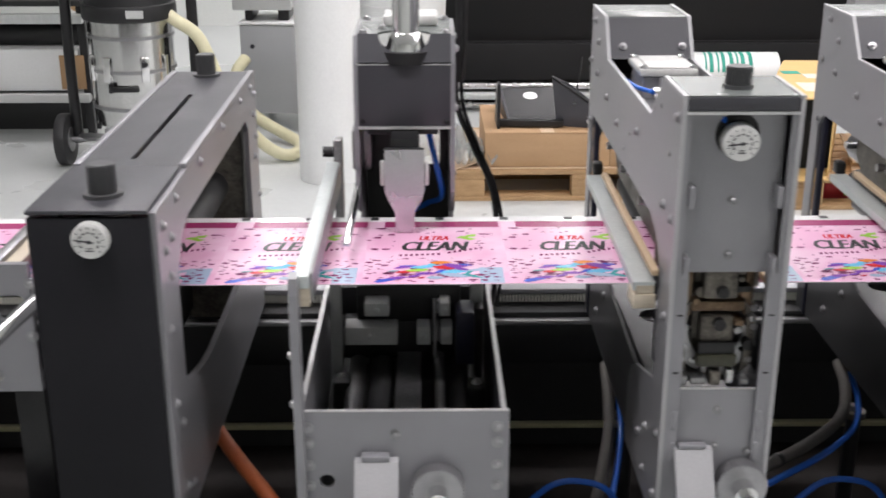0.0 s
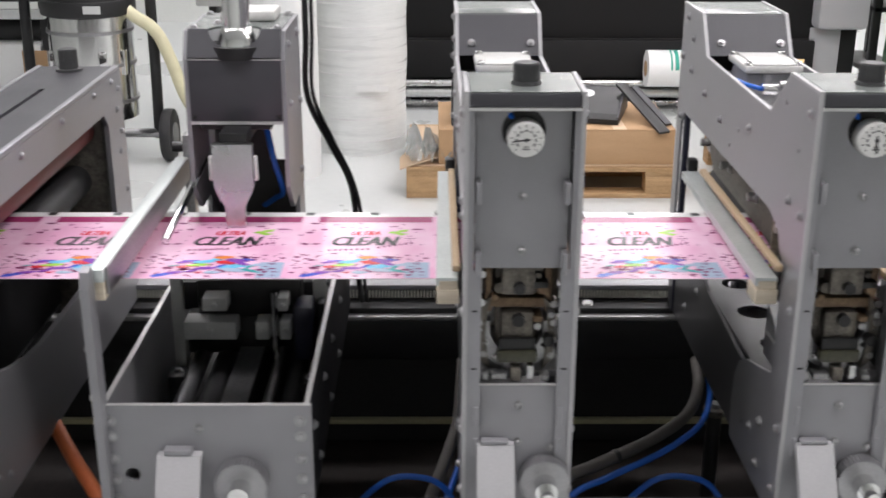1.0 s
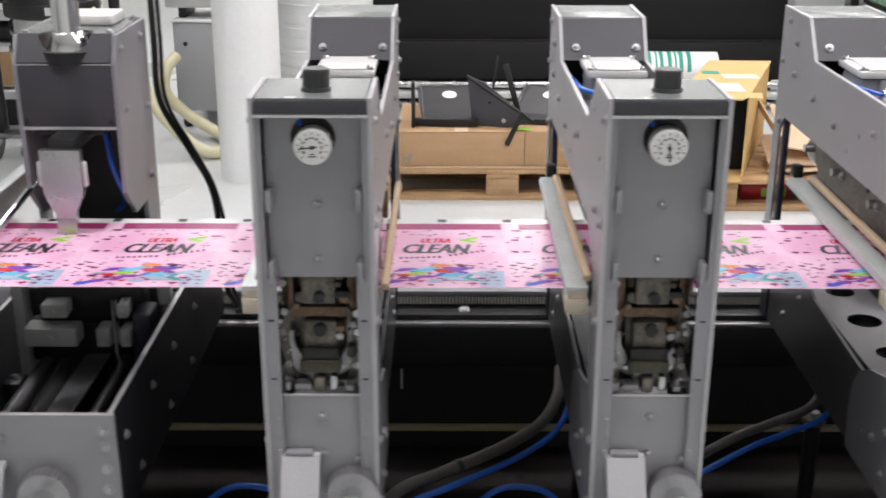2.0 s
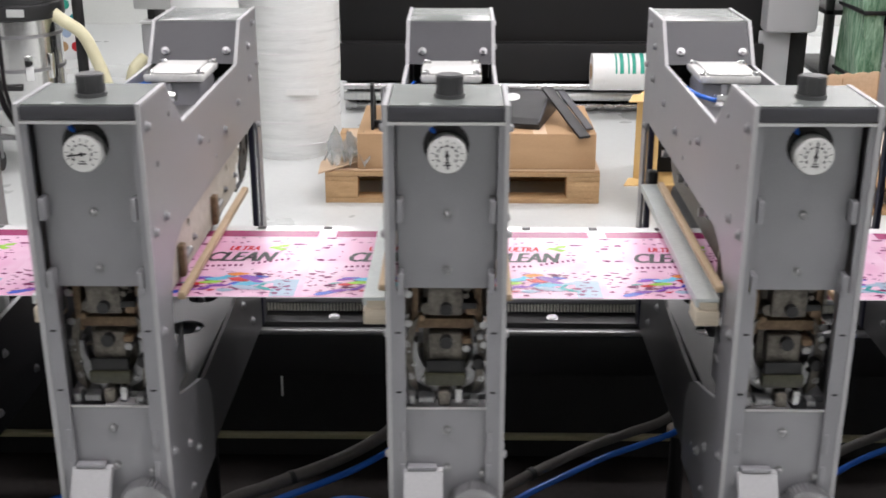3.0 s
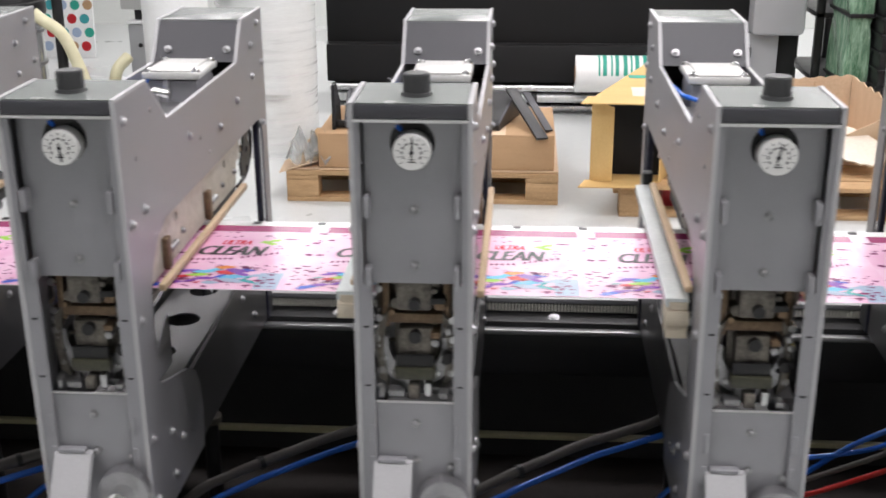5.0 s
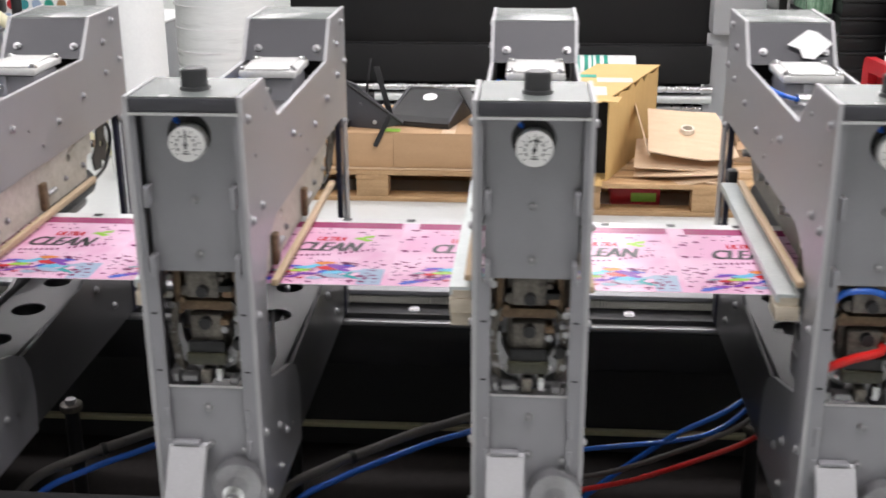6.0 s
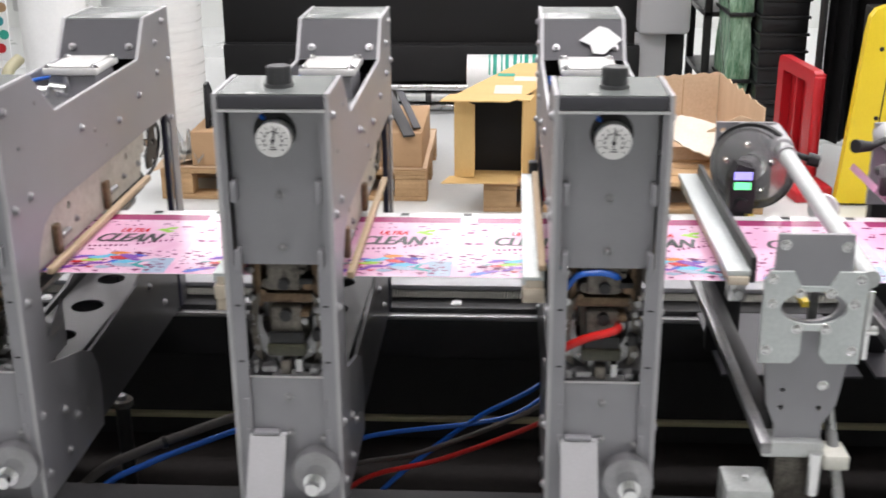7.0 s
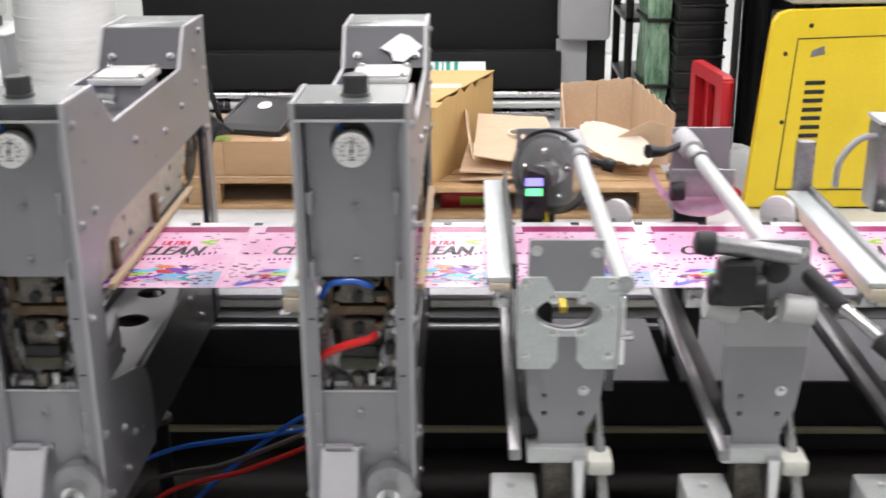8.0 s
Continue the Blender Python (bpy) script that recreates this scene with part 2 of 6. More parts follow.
def smooth_path(points, steps=8):
    pts = [Vector(p) for p in points]
    pts = [2 * pts[0] - pts[1]] + pts + [2 * pts[-1] - pts[-2]]
    out = []
    for a, b, c, d in zip(pts, pts[1:], pts[2:], pts[3:]):
        for i in range(steps):
            t = i / steps
            out.append(0.5 * ((2 * b) + (c - a) * t + (2 * a - 5 * b + 4 * c - d) * t * t + (3 * b - a - 3 * c + d) * t ** 3))
    return out + [pts[-2]]


def add_tube(bm, points, r, seg=10, steps=8):
    path = smooth_path(points, steps)
    side = None
    rings = []
    for i, p in enumerate(path):
        way = (path[min(i + 1, len(path) - 1)] - path[max(i - 1, 0)]).normalized()
        if side is None:
            side = way.orthogonal().normalized()
        side = (side - way * side.dot(way)).normalized()
        up = way.cross(side)
        rings.append([bm.verts.new(p + r * (math.cos(a) * side + math.sin(a) * up)) for a in (2 * math.pi * k / seg for k in range(seg))])
    for a, b in zip(rings, rings[1:]):
        for k in range(seg):
            bm.faces.new((a[k], a[(k + 1) % seg], b[(k + 1) % seg], b[k]))
    bm.faces.new(rings[0][::-1])
    bm.faces.new(rings[-1])
    return bm


def tube(*a, **k):
    return add_tube(bmesh.new(), *a, **k)


def sheet(outer, holes, thick, place, bm=None):
    """A flat sheet with holes: place(u, v, w) puts its outline (u, v) and its thickness w into space."""
    bm = bmesh.new() if bm is None else bm
    flat = bmesh.new()
    edges = []
    for loop in [outer, *holes]:
        vs = [flat.verts.new((u, v, 0)) for u, v in loop]
        edges += [flat.edges.new((a, b)) for a, b in zip(vs, vs[1:] + vs[:1])]
    bmesh.ops.triangle_fill(flat, use_beauty=True, use_dissolve=False, edges=edges)
    bmesh.ops.recalc_face_normals(flat, faces=flat.faces)
    grown = bmesh.ops.extrude_face_region(flat, geom=list(flat.faces))["geom"]
    for v in (g for g in grown if isinstance(g, bmesh.types.BMVert)):
        v.co.z = thick
    bmesh.ops.recalc_face_normals(flat, faces=flat.faces)
    for v in flat.verts:
        v.co = Vector(place(*v.co))
    bmesh.ops.recalc_face_normals(flat, faces=flat.faces)
    mesh = bpy.data.meshes.new("tmp")
    flat.to_mesh(mesh)
    flat.free()
    bm.from_mesh(mesh)
    bpy.data.meshes.remove(mesh)
    return bm


def circle(u, v, r, n=20, ru=None):
    return [(u + (ru or r) * math.cos(2 * math.pi * k / n), v + r * math.sin(2 * math.pi * k / n)) for k in range(n)]


def add_bolt(bm, p, way, r=0.0045, h=0.005):
    """A washer and a domed head that stands out of a surface along way."""
    p, way = Vector(p), Vector(way).normalized()
    add_rod(bm, p - way * 0.002, p + way * 0.0012, r * 1.45, seg=14)
    add_rod(bm, p, p + way * h * 0.7, r, seg=12)
    add_rod(bm, p + way * h * 0.7, p + way * h, r, r * 0.6, seg=12)
    return bm


def part(name, bm, material, parent=None, label="", smooth=True):
    mesh = bpy.data.meshes.new(name)
    bmesh.ops.recalc_face_normals(bm, faces=bm.faces)
    bm.to_mesh(mesh)
    bm.free()
    mesh.materials.append(material)
    if smooth:
        mesh.shade_smooth()
        mesh.set_sharp_from_angle(angle=radians(35))
    ob = new(name, mesh)
    ob.parent = parent
    if label:
        tagged(ob, label)
    return ob


def share(ob, m, parent=None):
    """One more piece on the same mesh."""
    c = new(ob.name.split(".")[0], ob.data)
    c.parent = parent if parent is not None else ob.parent
    c.matrix_basis = m
    return c


def thing(name, at, label, category, group="", kind=""):
    ob = new(name)
    ob.empty_display_size = 0.05
    ob.matrix_basis = at if isinstance(at, Matrix) else Matrix.Translation(at)
    return tagged(ob, label, category, group, kind)


def bolts(parent, spots, way, material=None, r=0.0045):
    """Bolts as pieces of their own on one mesh; spots in the parent's space."""
    first = part("bolt", add_bolt(bmesh.new(), (0, 0, 0), way, r), material or BOLT, parent)
    first.matrix_basis = Matrix.Translation(spots[0])
    for s in spots[1:]:
        share(first, Matrix.Translation(s))


def text_mesh(words, size, shear=0.0, bold=0.0, spread=1.0):
    curve = bpy.data.curves.new("words", "FONT")
    curve.body, curve.size, curve.shear, curve.offset, curve.space_character = words, size, shear, bold, spread
    curve.align_x = "CENTER"
    curve.extrude = 0.00004
    curve.resolution_u = 2
    ob = bpy.data.objects.new("words", curve)
    mesh = bpy.data.meshes.new_from_object(ob)
    bm = bmesh.new()
    bm.from_mesh(mesh)
    bpy.data.objects.remove(ob)
    bpy.data.meshes.remove(mesh)
    bpy.data.curves.remove(curve)
    return bm

# ---- the hall ----
def structure(name, bm, material, label):
    return tagged(part(name, bm, material), label, name.split("_")[0], kind="structure")


structure("floor", box(-8, 9, -4, 10, -0.2, 0), FLOOR, "pale grey glossy epoxy floor of a print hall")
structure("wall_north", box(-8, 9, 10, 10.2, 0, CEILING), WALL, "white painted hall wall")
structure("wall_south", box(-8, 9, -4.2, -4, 0, CEILING), WALL, "white painted hall wall")
structure("wall_west", box(-8.2, -8, -4.2, 10.2, 0, CEILING), WALL, "white painted hall wall")
structure("wall_east", box(9, 9.2, -4.2, 10.2, 0, CEILING), WALL, "white painted hall wall")
structure("ceiling", box(-8.2, 9.2, -4.2, 10.2, CEILING, CEILING + 0.2), WHITE_PAINT, "white painted hall ceiling")


def ceiling_light(x, y):
    t = thing("ceiling_light", (x, y, CEILING - 0.07), "white flat ceiling light panel", "ceiling light", "ceiling lights")
    part("frame", sheet([(-0.62, -0.32), (0.62, -0.32), (0.62, 0.32), (-0.62, 0.32)], [[(-0.6, -0.3), (0.6, -0.3), (0.6, 0.3), (-0.6, 0.3)]], 0.07, lambda u, v, w: (u, v, w)), WHITE_PAINT, t)
    part("diffuser", box(-0.6, 0.6, -0.3, 0.3, 0.03, 0.04), LAMP_GLOW, t)
    lamp = bpy.data.lights.new("panel_lamp", "AREA")
    lamp.shape, lamp.size, lamp.size_y, lamp.energy, lamp.color = "RECTANGLE", 1.18, 0.58, LAMP_WATTS, (1.0, 0.985, 0.96)
    ob = new("panel_lamp", lamp)
    ob.matrix_basis = pose(x, y, CEILING - 0.075)


for lx, ly in LAMP_SPOTS:
    ceiling_light(lx, ly)

# ---- the press bed ----
WEB_Z = 1.07
BED_Z = 0.80
bed = thing("press_bed", (0, 0, 0), "black enamelled bed of a narrow label press", "press bed")
part("front_beam", box(-2.6, 4.4, 1.12, 1.205, 0.70, BED_Z - 0.002, 0.004), BED_BLACK, bed)
part("front_rail", box(-2.6, 4.4, 1.206, 1.216, 0.765, 0.775, 0.002), DULL_STEEL, bed)
part("rear_beam", box(-2.6, 4.4, 1.80, 1.90, 0.70, BED_Z - 0.002, 0.003), BLACK, bed)
# Thin steel lip, shaped and coloured as the rear beam's highlight line.
part("rear_rail", box(-2.6, 4.4, 1.784, 1.7995, 0.780, 0.789, 0.002), DULL_STEEL, bed)
part("rear_ledge", box(-2.6, 4.4, 1.849, 1.90, BED_Z - 0.001, 0.8155), BLACK, bed)
part("rear_cap", box(-2.6, 4.4, 1.838, 1.90, 0.816, 0.825, 0.001), GREY, bed)
part("back_panel", box(-2.6, 4.4, 1.93, 1.95, 0.06, 0.70), BED_BLACK, bed)
# Small reflection on the back panel, drawn as a white strip.
part("paint_mark", box(0.372, 0.376, 1.928, 1.9298, 0.593, 0.633), WHITE_PAINT, bed, "thin white line painted for a reflection")
part("deck", box(-2.6, 4.4, 1.05, 1.93, 0.44, 0.47), DECK, bed, "brownish black dusty deck")
part("front_panel", box(-2.6, 4.4, 1.03, 1.05, 0.06, 0.56), BLACK, bed)
part("strip", box(-2.6, 4.4, 1.916, 1.93, 0.511, 0.520, 0.001), BRASS, bed, "dull brass strip")
for fx in (-2.5, -0.9, 0.7, 2.3, 4.3):
    for fy in (1.10, 1.88):
        part("foot", rod((fx, fy, 0), (fx, fy, 0.46), 0.03, seg=16), BLACK, bed)
teeth = bmesh.new()
for i in range(1230):
    x = -2.58 + i * 0.0056
    add_box(teeth, x, x + 0.0030, 1.8395, 1.8485, 0.8005, 0.8145)
tagged(part("toothed_belt", teeth, RACK_CREAM, bed, "cream toothed rack", smooth=False), kind="stuff")

# ---- print stations ----
PITCH_X = 0.367
STATION_X = [0.316 + PITCH_X * k for k in range(5)]
HALF = 0.063
PLATE = 0.004
PROFILE = [(0, 0), (0, 0.512), (0.105, 0.512), (0.168, 0.456), (0.51, 0.456), (0.555, 0.512), (0.685, 0.512), (0.685, 0.10), (0.652, 0.10), (0.652, 0.325), (0.630, 0.346), (0.135, 0.346), (0.095, 0.332), (0.07, 0.305),
           (0.06, 0.275), (0.06, 0.165), (0.115, 0.148), (0.165, 0.134), (0.195, 0.118), (0.212, 0.09), (0.216, 0.05), (0.21, 0.0)]
REAR_ARM = [(0.17, 0.0), (0.18, 0.112), (0.30, 0.118), (0.42, 0.125), (0.52, 0.155), (0.60, 0.165), (0.678, 0.165), (0.684, 0.16), (0.684, 0.0)]
WINDOW = [(0.06, 0.165), (0.06, 0.275), (0.07, 0.305), (0.095, 0.332), (0.135, 0.346), (0.60, 0.346), (0.622, 0.325), (0.622, 0.13), (0.22, 0.13), (0.17, 0.136), (0.115, 0.148)]


def side_plate(parent, x0, x1, profile, window, material):
    return part("side_plate", sheet(profile, [window] if window else [], x1 - x0, lambda u, v, w: (x0 + w, u, v)), material, parent, smooth=False)


def gauge(parent, x, y, z, needle):
    g = part("pressure_gauge", rod((x, y - 0.008, z), (x, y + 0.012, z), 0.0197, seg=32, bevel=0.002), WHITE_CAP, parent, "round white pressure gauge in a steel bezel")
    part("dial", rod((x, y - 0.0094, z), (x, y - 0.0085, z), 0.0180, seg=32), DIAL, g)
    marks = bmesh.new()
    for k in range(11):
        a = radians(-45 + 27 * k)
        c, s = math.cos(a), math.sin(a)
        add_box(marks, -0.0004, 0.0004, -0.0002, 0.0002, 0.0135, 0.0165, m=Matrix.Translation((x, y - 0.0098, z)) @ Matrix.Rotation(a - math.pi / 2, 4, "Y"))
    for k in range(9):
        a = radians(-30 + 30 * k)
        add_box(marks, -0.0016, 0.0016, -0.0002, 0.0002, 0.0092, 0.0110, m=Matrix.Translation((x, y - 0.0098, z)) @ Matrix.Rotation(a - math.pi / 2, 4, "Y"))
    add_box(marks, x - 0.004, x + 0.004, y - 0.01, y - 0.0096, z - 0.0105, z - 0.0092)
    add_box(marks, x - 0.0028, x + 0.0028, y - 0.01, y - 0.0096, z - 0.0078, z - 0.0068)
    part("scale_marks", marks, KNOB, g)
    n = bmesh.new()
    add_box(n, -0.0008, 0.0008, -0.0003, 0.0003, -0.005, 0.0145, m=Matrix.Translation((x, y - 0.0104, z)) @ Matrix.Rotation(needle, 4, "Y"))
    add_rod(n, (x, y - 0.0108, z), (x, y - 0.0100, z), 0.0022, seg=12)
    part("needle", n, INK, g)


def adjuster(parent, x, y, z, r=0.0142, h=0.022, rim=1.12):
    knob = ribbed(parent, "adjusting_knob", (x, y, z + 0.004), "z", r, h - 0.004, 30, 0.0012, KNOB, "dark grey ribbed plastic knob")
    part("collar", rod((x, y, z), (x, y, z + 0.004), r * rim, seg=28), KNOB, knob)
    part("knob_cap", rod((x, y, z + h), (x, y, z + h + 0.0012), r * 0.86, seg=24), KNOB, knob)


def mechanism(parent):
    """The greasy drive that shows through the open front of a station."""
    core = part("drive_block", box(-0.026, 0.024, 0.045, 0.15, 0.205, 0.318, 0.003), GREASE, parent, "greasy iron drive block")
    part("cross_plate", box(-0.032, 0.030, 0.030, 0.15, 0.262, 0.274, 0.002), BRONZE, core)
    part("crosshead", box(-0.020, 0.018, 0.022, 0.05, 0.28, 0.314, 0.003), GREASE, core)
    part("lower_head", box(-0.020, 0.018, 0.026, 0.045, 0.222, 0.258, 0.004), GREASE, core)
    part("bearing_cap", rod((0, 0.014, 0.290), (0, 0.03, 0.290), 0.0065, seg=20), BLACK, core)
    part("bearing_cap", rod((0.0, 0.018, 0.250), (0, 0.03, 0.250), 0.007, seg=20), BLACK, core)
    part("guard", box(-0.022, 0.020, 0.020, 0.026, 0.212, 0.228, 0.002), BLACK, core)
    ribbed(parent, "gear", (-0.001, 0.062, 0.232), "y", 0.046, 0.012, 36, 0.0035, DULL_STEEL, "toothed steel gear wheel", bore=0.026)
    part("shaft", rod((-0.002, 0.03, 0.208), (-0.002, 0.60, 0.208), 0.011, seg=18), DULL_STEEL, parent)
    for sx in (-1, 1):
        part("yoke", sheet([(0.030, 0.186), (0.040, 0.195), (0.044, 0.23), (0.040, 0.262), (0.030, 0.275), (0.034, 0.25), (0.036, 0.228), (0.032, 0.20)], [], 0.014, lambda u, v, w: (sx * u - 0.001, 0.030 + w, v)), GREASE, parent, smooth=False)
        part("pillar", box(sx * 0.011 - 0.006, sx * 0.011 + 0.006, 0.026, 0.05, 0.184, 0.205, 0.002), DULL_STEEL, parent)
        part("slat", box(sx * 0.034 - 0.004, sx * 0.034 + 0.004, 0.035, 0.15, 0.255, 0.316, 0.001), BRONZE, parent)
    first = part("nut", rod((0, -0.006, 0), (0, 0.014, 0), 0.0045, seg=6), STEEL, parent, smooth=False)
    spots = ((-0.041, 0.035, 0.302), (-0.041, 0.035, 0.268), (-0.043, 0.036, 0.243), (0.040, 0.035, 0.266), (0.041, 0.033, 0.244), (0.040, 0.034, 0.222), (0.038, 0.036, 0.202), (-0.038, 0.036, 0.204))
    first.matrix_basis = Matrix.Translation(spots[0])
    for q in spots[1:]:
        share(first, Matrix.Translation(q))
    part("ledge", box(-0.05, 0.05, 0.03, 0.14, 0.176, 0.184, 0.001), DULL_STEEL, parent)
    part("back_wall", box(-0.050, 0.050, 0.155, 0.158, 0.255, 0.345), PARCHMENT, parent, "brown stained guard sheet")
    for sx in (-1, 1):
        part("guard_strip", box(min(sx * 0.028, sx * 0.047), max(sx * 0.028, sx * 0.047), 0.060, 0.064, 0.262, 0.318, 0.001), PARCHMENT, parent)
        part("cheek_tray", sheet([(0.03, 0.150), (0.15, 0.150), (0.15, 0.215)], [], 0.002, lambda u, v, w: (sx * 0.0475 + w, u, v)), GREY, parent, smooth=False)
    arc = [(0.047 * math.cos(a), 0.236 + 0.052 * math.sin(a)) for a in (math.pi * (0.95 + 1.1 * k / 18) for k in range(19))]
    arc += [(0.031 * math.cos(a), 0.238 + 0.036 * math.sin(a)) for a in (math.pi * (2.05 - 1.1 * k / 18) for k in range(19))]
    part("bearing_ring", sheet(arc, [], 0.016, lambda u, v, w: (u - 0.001, 0.034 + w, v)), DULL_STEEL, parent, "dull grey half ring", smooth=False)
    for k, a in enumerate((1.02, 1.14, 1.30, 1.42, 1.58, 1.70, 1.86, 1.98)):
        part("ring_bolt", add_bolt(bmesh.new(), (-0.001 + 0.040 * math.cos(math.pi * a), 0.034, 0.237 + 0.045 * math.sin(math.pi * a)), (0, -1, 0), 0.0028, 0.004), STEEL, parent)
    for x0, x1, z0, z1, mat in ((-0.030, -0.012, 0.180, 0.188, DULL_STEEL), (-0.008, 0.004, 0.178, 0.194, GREASE), (0.010, 0.018, 0.180, 0.198, STEEL), (0.026, 0.036, 0.178, 0.186, DULL_STEEL), (-0.042, -0.034, 0.178, 0.190, DULL_STEEL)):
        part("clamp_piece", box(x0, x1, 0.012, 0.028, z0, z1, 0.002), mat, parent)
    part("oil_pan", box(-0.024, 0.022, 0.016, 0.030, 0.199, 0.214, 0.003), OLIVE, parent, "dark olive oil pan")
    rnd = random.Random(21)
    for i in range(20):
        x, z = rnd.uniform(-0.040, 0.040), rnd.uniform(0.195, 0.312)
        mat = rnd.choice([GREASE, GREASE, BRONZE, DULL_STEEL, BLACK])
        y = rnd.uniform(0.020, 0.032)
        if i % 3 == 0:
            bm = rod((x, y, z), (x, y + 0.03, z), rnd.uniform(0.003, 0.0075), seg=14, bevel=0.0008)
        elif i % 3 == 1:
            bm = box(x - rnd.uniform(0.003, 0.011), x + rnd.uniform(0.003, 0.011), y, y + 0.03, z - rnd.uniform(0.002, 0.006), z + rnd.uniform(0.002, 0.006), 0.001)
        else:
            bm = rod((x, y + 0.012, z), (x + rnd.uniform(-0.02, 0.02), y + 0.018, z + rnd.uniform(-0.02, 0.02)), rnd.uniform(0.002, 0.004), seg=10)
        part("fitting", bm, mat, parent)


def print_station(x, needle, label):
    s = thing("print_station", (x, 1.145, BED_Z), label, "press station", "press stations")
    for x0 in (-HALF, HALF - PLATE):
        side_plate(s, x0, x0 + PLATE, PROFILE, None, GREY)
    for x0 in (-HALF + 0.007, HALF - 0.012):
        part("rear_arm", sheet(REAR_ARM, [], 0.005, lambda u, v, w: (x0 + w, u, v)), ARM, s, "dark satin steel rear arm", smooth=False)
    part("front_panel", sheet([(-0.0508, 0.3145), (0.0508, 0.3145), (0.0508, 0.497), (-0.0508, 0.497)], [circle(0, 0.4705, 0.0235, 28)], 0.003, lambda u, v, w: (u, 0.0175 + w, v)), GREY, s, smooth=False)
    # Black disc behind the off-centre hole paints the shadow above the gauge.
    part("gauge_well", rod((0, 0.0215, 0.4705), (0, 0.025, 0.4705), 0.028, seg=24), BLACK, s)
    gauge(s, 0.001, 0.0075, 0.4645, needle)
    part("gauge_stem", rod((0.001, 0.0196, 0.4645), (0.001, 0.05, 0.4645), 0.007, seg=14), DULL_STEEL, s)
    part("air_elbow", tube([(-0.012, 0.024, 0.482), (-0.016, 0.020, 0.488), (-0.019, 0.024, 0.494)], 0.0028, 8), BLUE, s, "blue air tube")
    part("lower_panel", box(-0.0460, 0.0460, 0.0055, 0.0085, 0.0, 0.1765, 0.0006), GREY, s)
    part("panel_edge", box(-0.0460, 0.0460, 0.005, 0.009, 0.1768, 0.1778), GREY_EDGE, s)
    for sx in (-1, 1):
        outline = [(0.0432, 0.0), (0.0588, 0.0), (0.0588, 0.4945), (0.0522, 0.4945), (0.0522, 0.318), (0.0432, 0.318)]
        part("front_flange", sheet([(sx * u, v) for u, v in outline], [], 0.0035, lambda u, v, w: (u, 0.0006 + w, v)), GREY, s, smooth=False)
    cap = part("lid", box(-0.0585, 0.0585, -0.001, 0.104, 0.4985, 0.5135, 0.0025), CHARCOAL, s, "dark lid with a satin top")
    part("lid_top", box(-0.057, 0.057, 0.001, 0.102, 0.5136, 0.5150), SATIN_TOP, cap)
    part("lid_trim", box(-0.0585, 0.0585, -0.0022, 0.002, 0.4955, 0.4984), GREY_EDGE, cap)
    for x0 in (-HALF - 0.0004, HALF - 0.0044):
        part("edge_strip", add_box(box(x0, x0 + 0.0048, -0.0012, 0.105, 0.5122, 0.5155), x0, x0 + 0.0048, -0.0012, 0.0006, 0.0, 0.512), GREY_LIGHT, s)
    adjuster(s, 0.003, 0.042, 0.515)
    slit = None
    for sx in (-1, 1):
        for z in (0.27, 0.20):
            if slit is None:
                slit = part("slit", box(-0.003, 0.003, -0.0008, 0.0004, -0.0008, 0.0008), INK, s)
                slit.matrix_basis = Matrix.Translation((sx * 0.0505, 0.0, z))
            else:
                share(slit, Matrix.Translation((sx * 0.0505, 0.0, z)))
    # tabs and bolts on the front
    tab = None
    for tx in (-0.0475, 0.0475):
        for tz in (0.405, 0.325, 0.14, 0.10):
            if tab is None:
                tab = part("panel_tab", box(-0.003, 0.003, -0.001, 0.0172, -0.012, 0.012, 0.001), GREY, s)
                tab.matrix_basis = Matrix.Translation((tx, 0, tz))
            else:
                share(tab, Matrix.Translation((tx, 0, tz)))
    bolts(s, [(0.001, 0.0175, 0.397), (0.001, 0.0175, 0.335), (0.001, 0.0055, 0.152), (0.001, 0.0055, 0.105), (0.040, 0.0055, 0.098)], (0, -1, 0), DULL_STEEL, 0.0038)
    # sides
    spots = [(0.02, 0.488), (0.018, 0.375), (0.064, 0.378), (0.018, 0.262), (0.018, 0.115), (0.018, 0.035), (0.085, 0.088), (0.125, 0.06), (0.085, 0.03), (0.25, 0.415), (0.40, 0.39),
             (0.60, 0.468), (0.645, 0.495), (0.60, 0.42), (0.665, 0.43), (0.50, 0.405), (0.655, 0.335), (0.655, 0.13)]
    bolts(s, [(-HALF, y, z) for y, z in spots], (-1, 0, 0))
    bolts(s, [(HALF, y, z) for y, z in spots], (1, 0, 0))
    for sx in (-1, 1):
        bolts(s, [(sx * (HALF - 0.007), y, z) for y, z in ((0.60, 0.085), (0.55, 0.045), (0.64, 0.12), (0.48, 0.10))], (sx, 0, 0))
    plug = part("plug", rod((-HALF - 0.0012, 0, 0), (HALF + 0.0012, 0, 0), 0.003, seg=10), DULL_STEEL, s)
    plug.matrix_basis = Matrix.Translation((0, 0.30, 0.40))
    for y, z in ((0.11, 0.48), (0.05, 0.44), (0.16, 0.05), (0.34, 0.37)):
        share(plug, Matrix.Translation((0, y, z)))
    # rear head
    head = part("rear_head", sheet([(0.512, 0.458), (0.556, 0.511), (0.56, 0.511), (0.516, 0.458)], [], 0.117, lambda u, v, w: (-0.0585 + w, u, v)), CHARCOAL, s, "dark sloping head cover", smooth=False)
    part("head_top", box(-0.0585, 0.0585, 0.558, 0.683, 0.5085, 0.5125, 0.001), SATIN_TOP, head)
    part("head_back", box(-0.0585, 0.0585, 0.679, 0.683, 0.34, 0.508), BLACK, head)
    part("head_floor", box(-0.0585, 0.0585, 0.52, 0.679, 0.40, 0.404), BLACK, head)
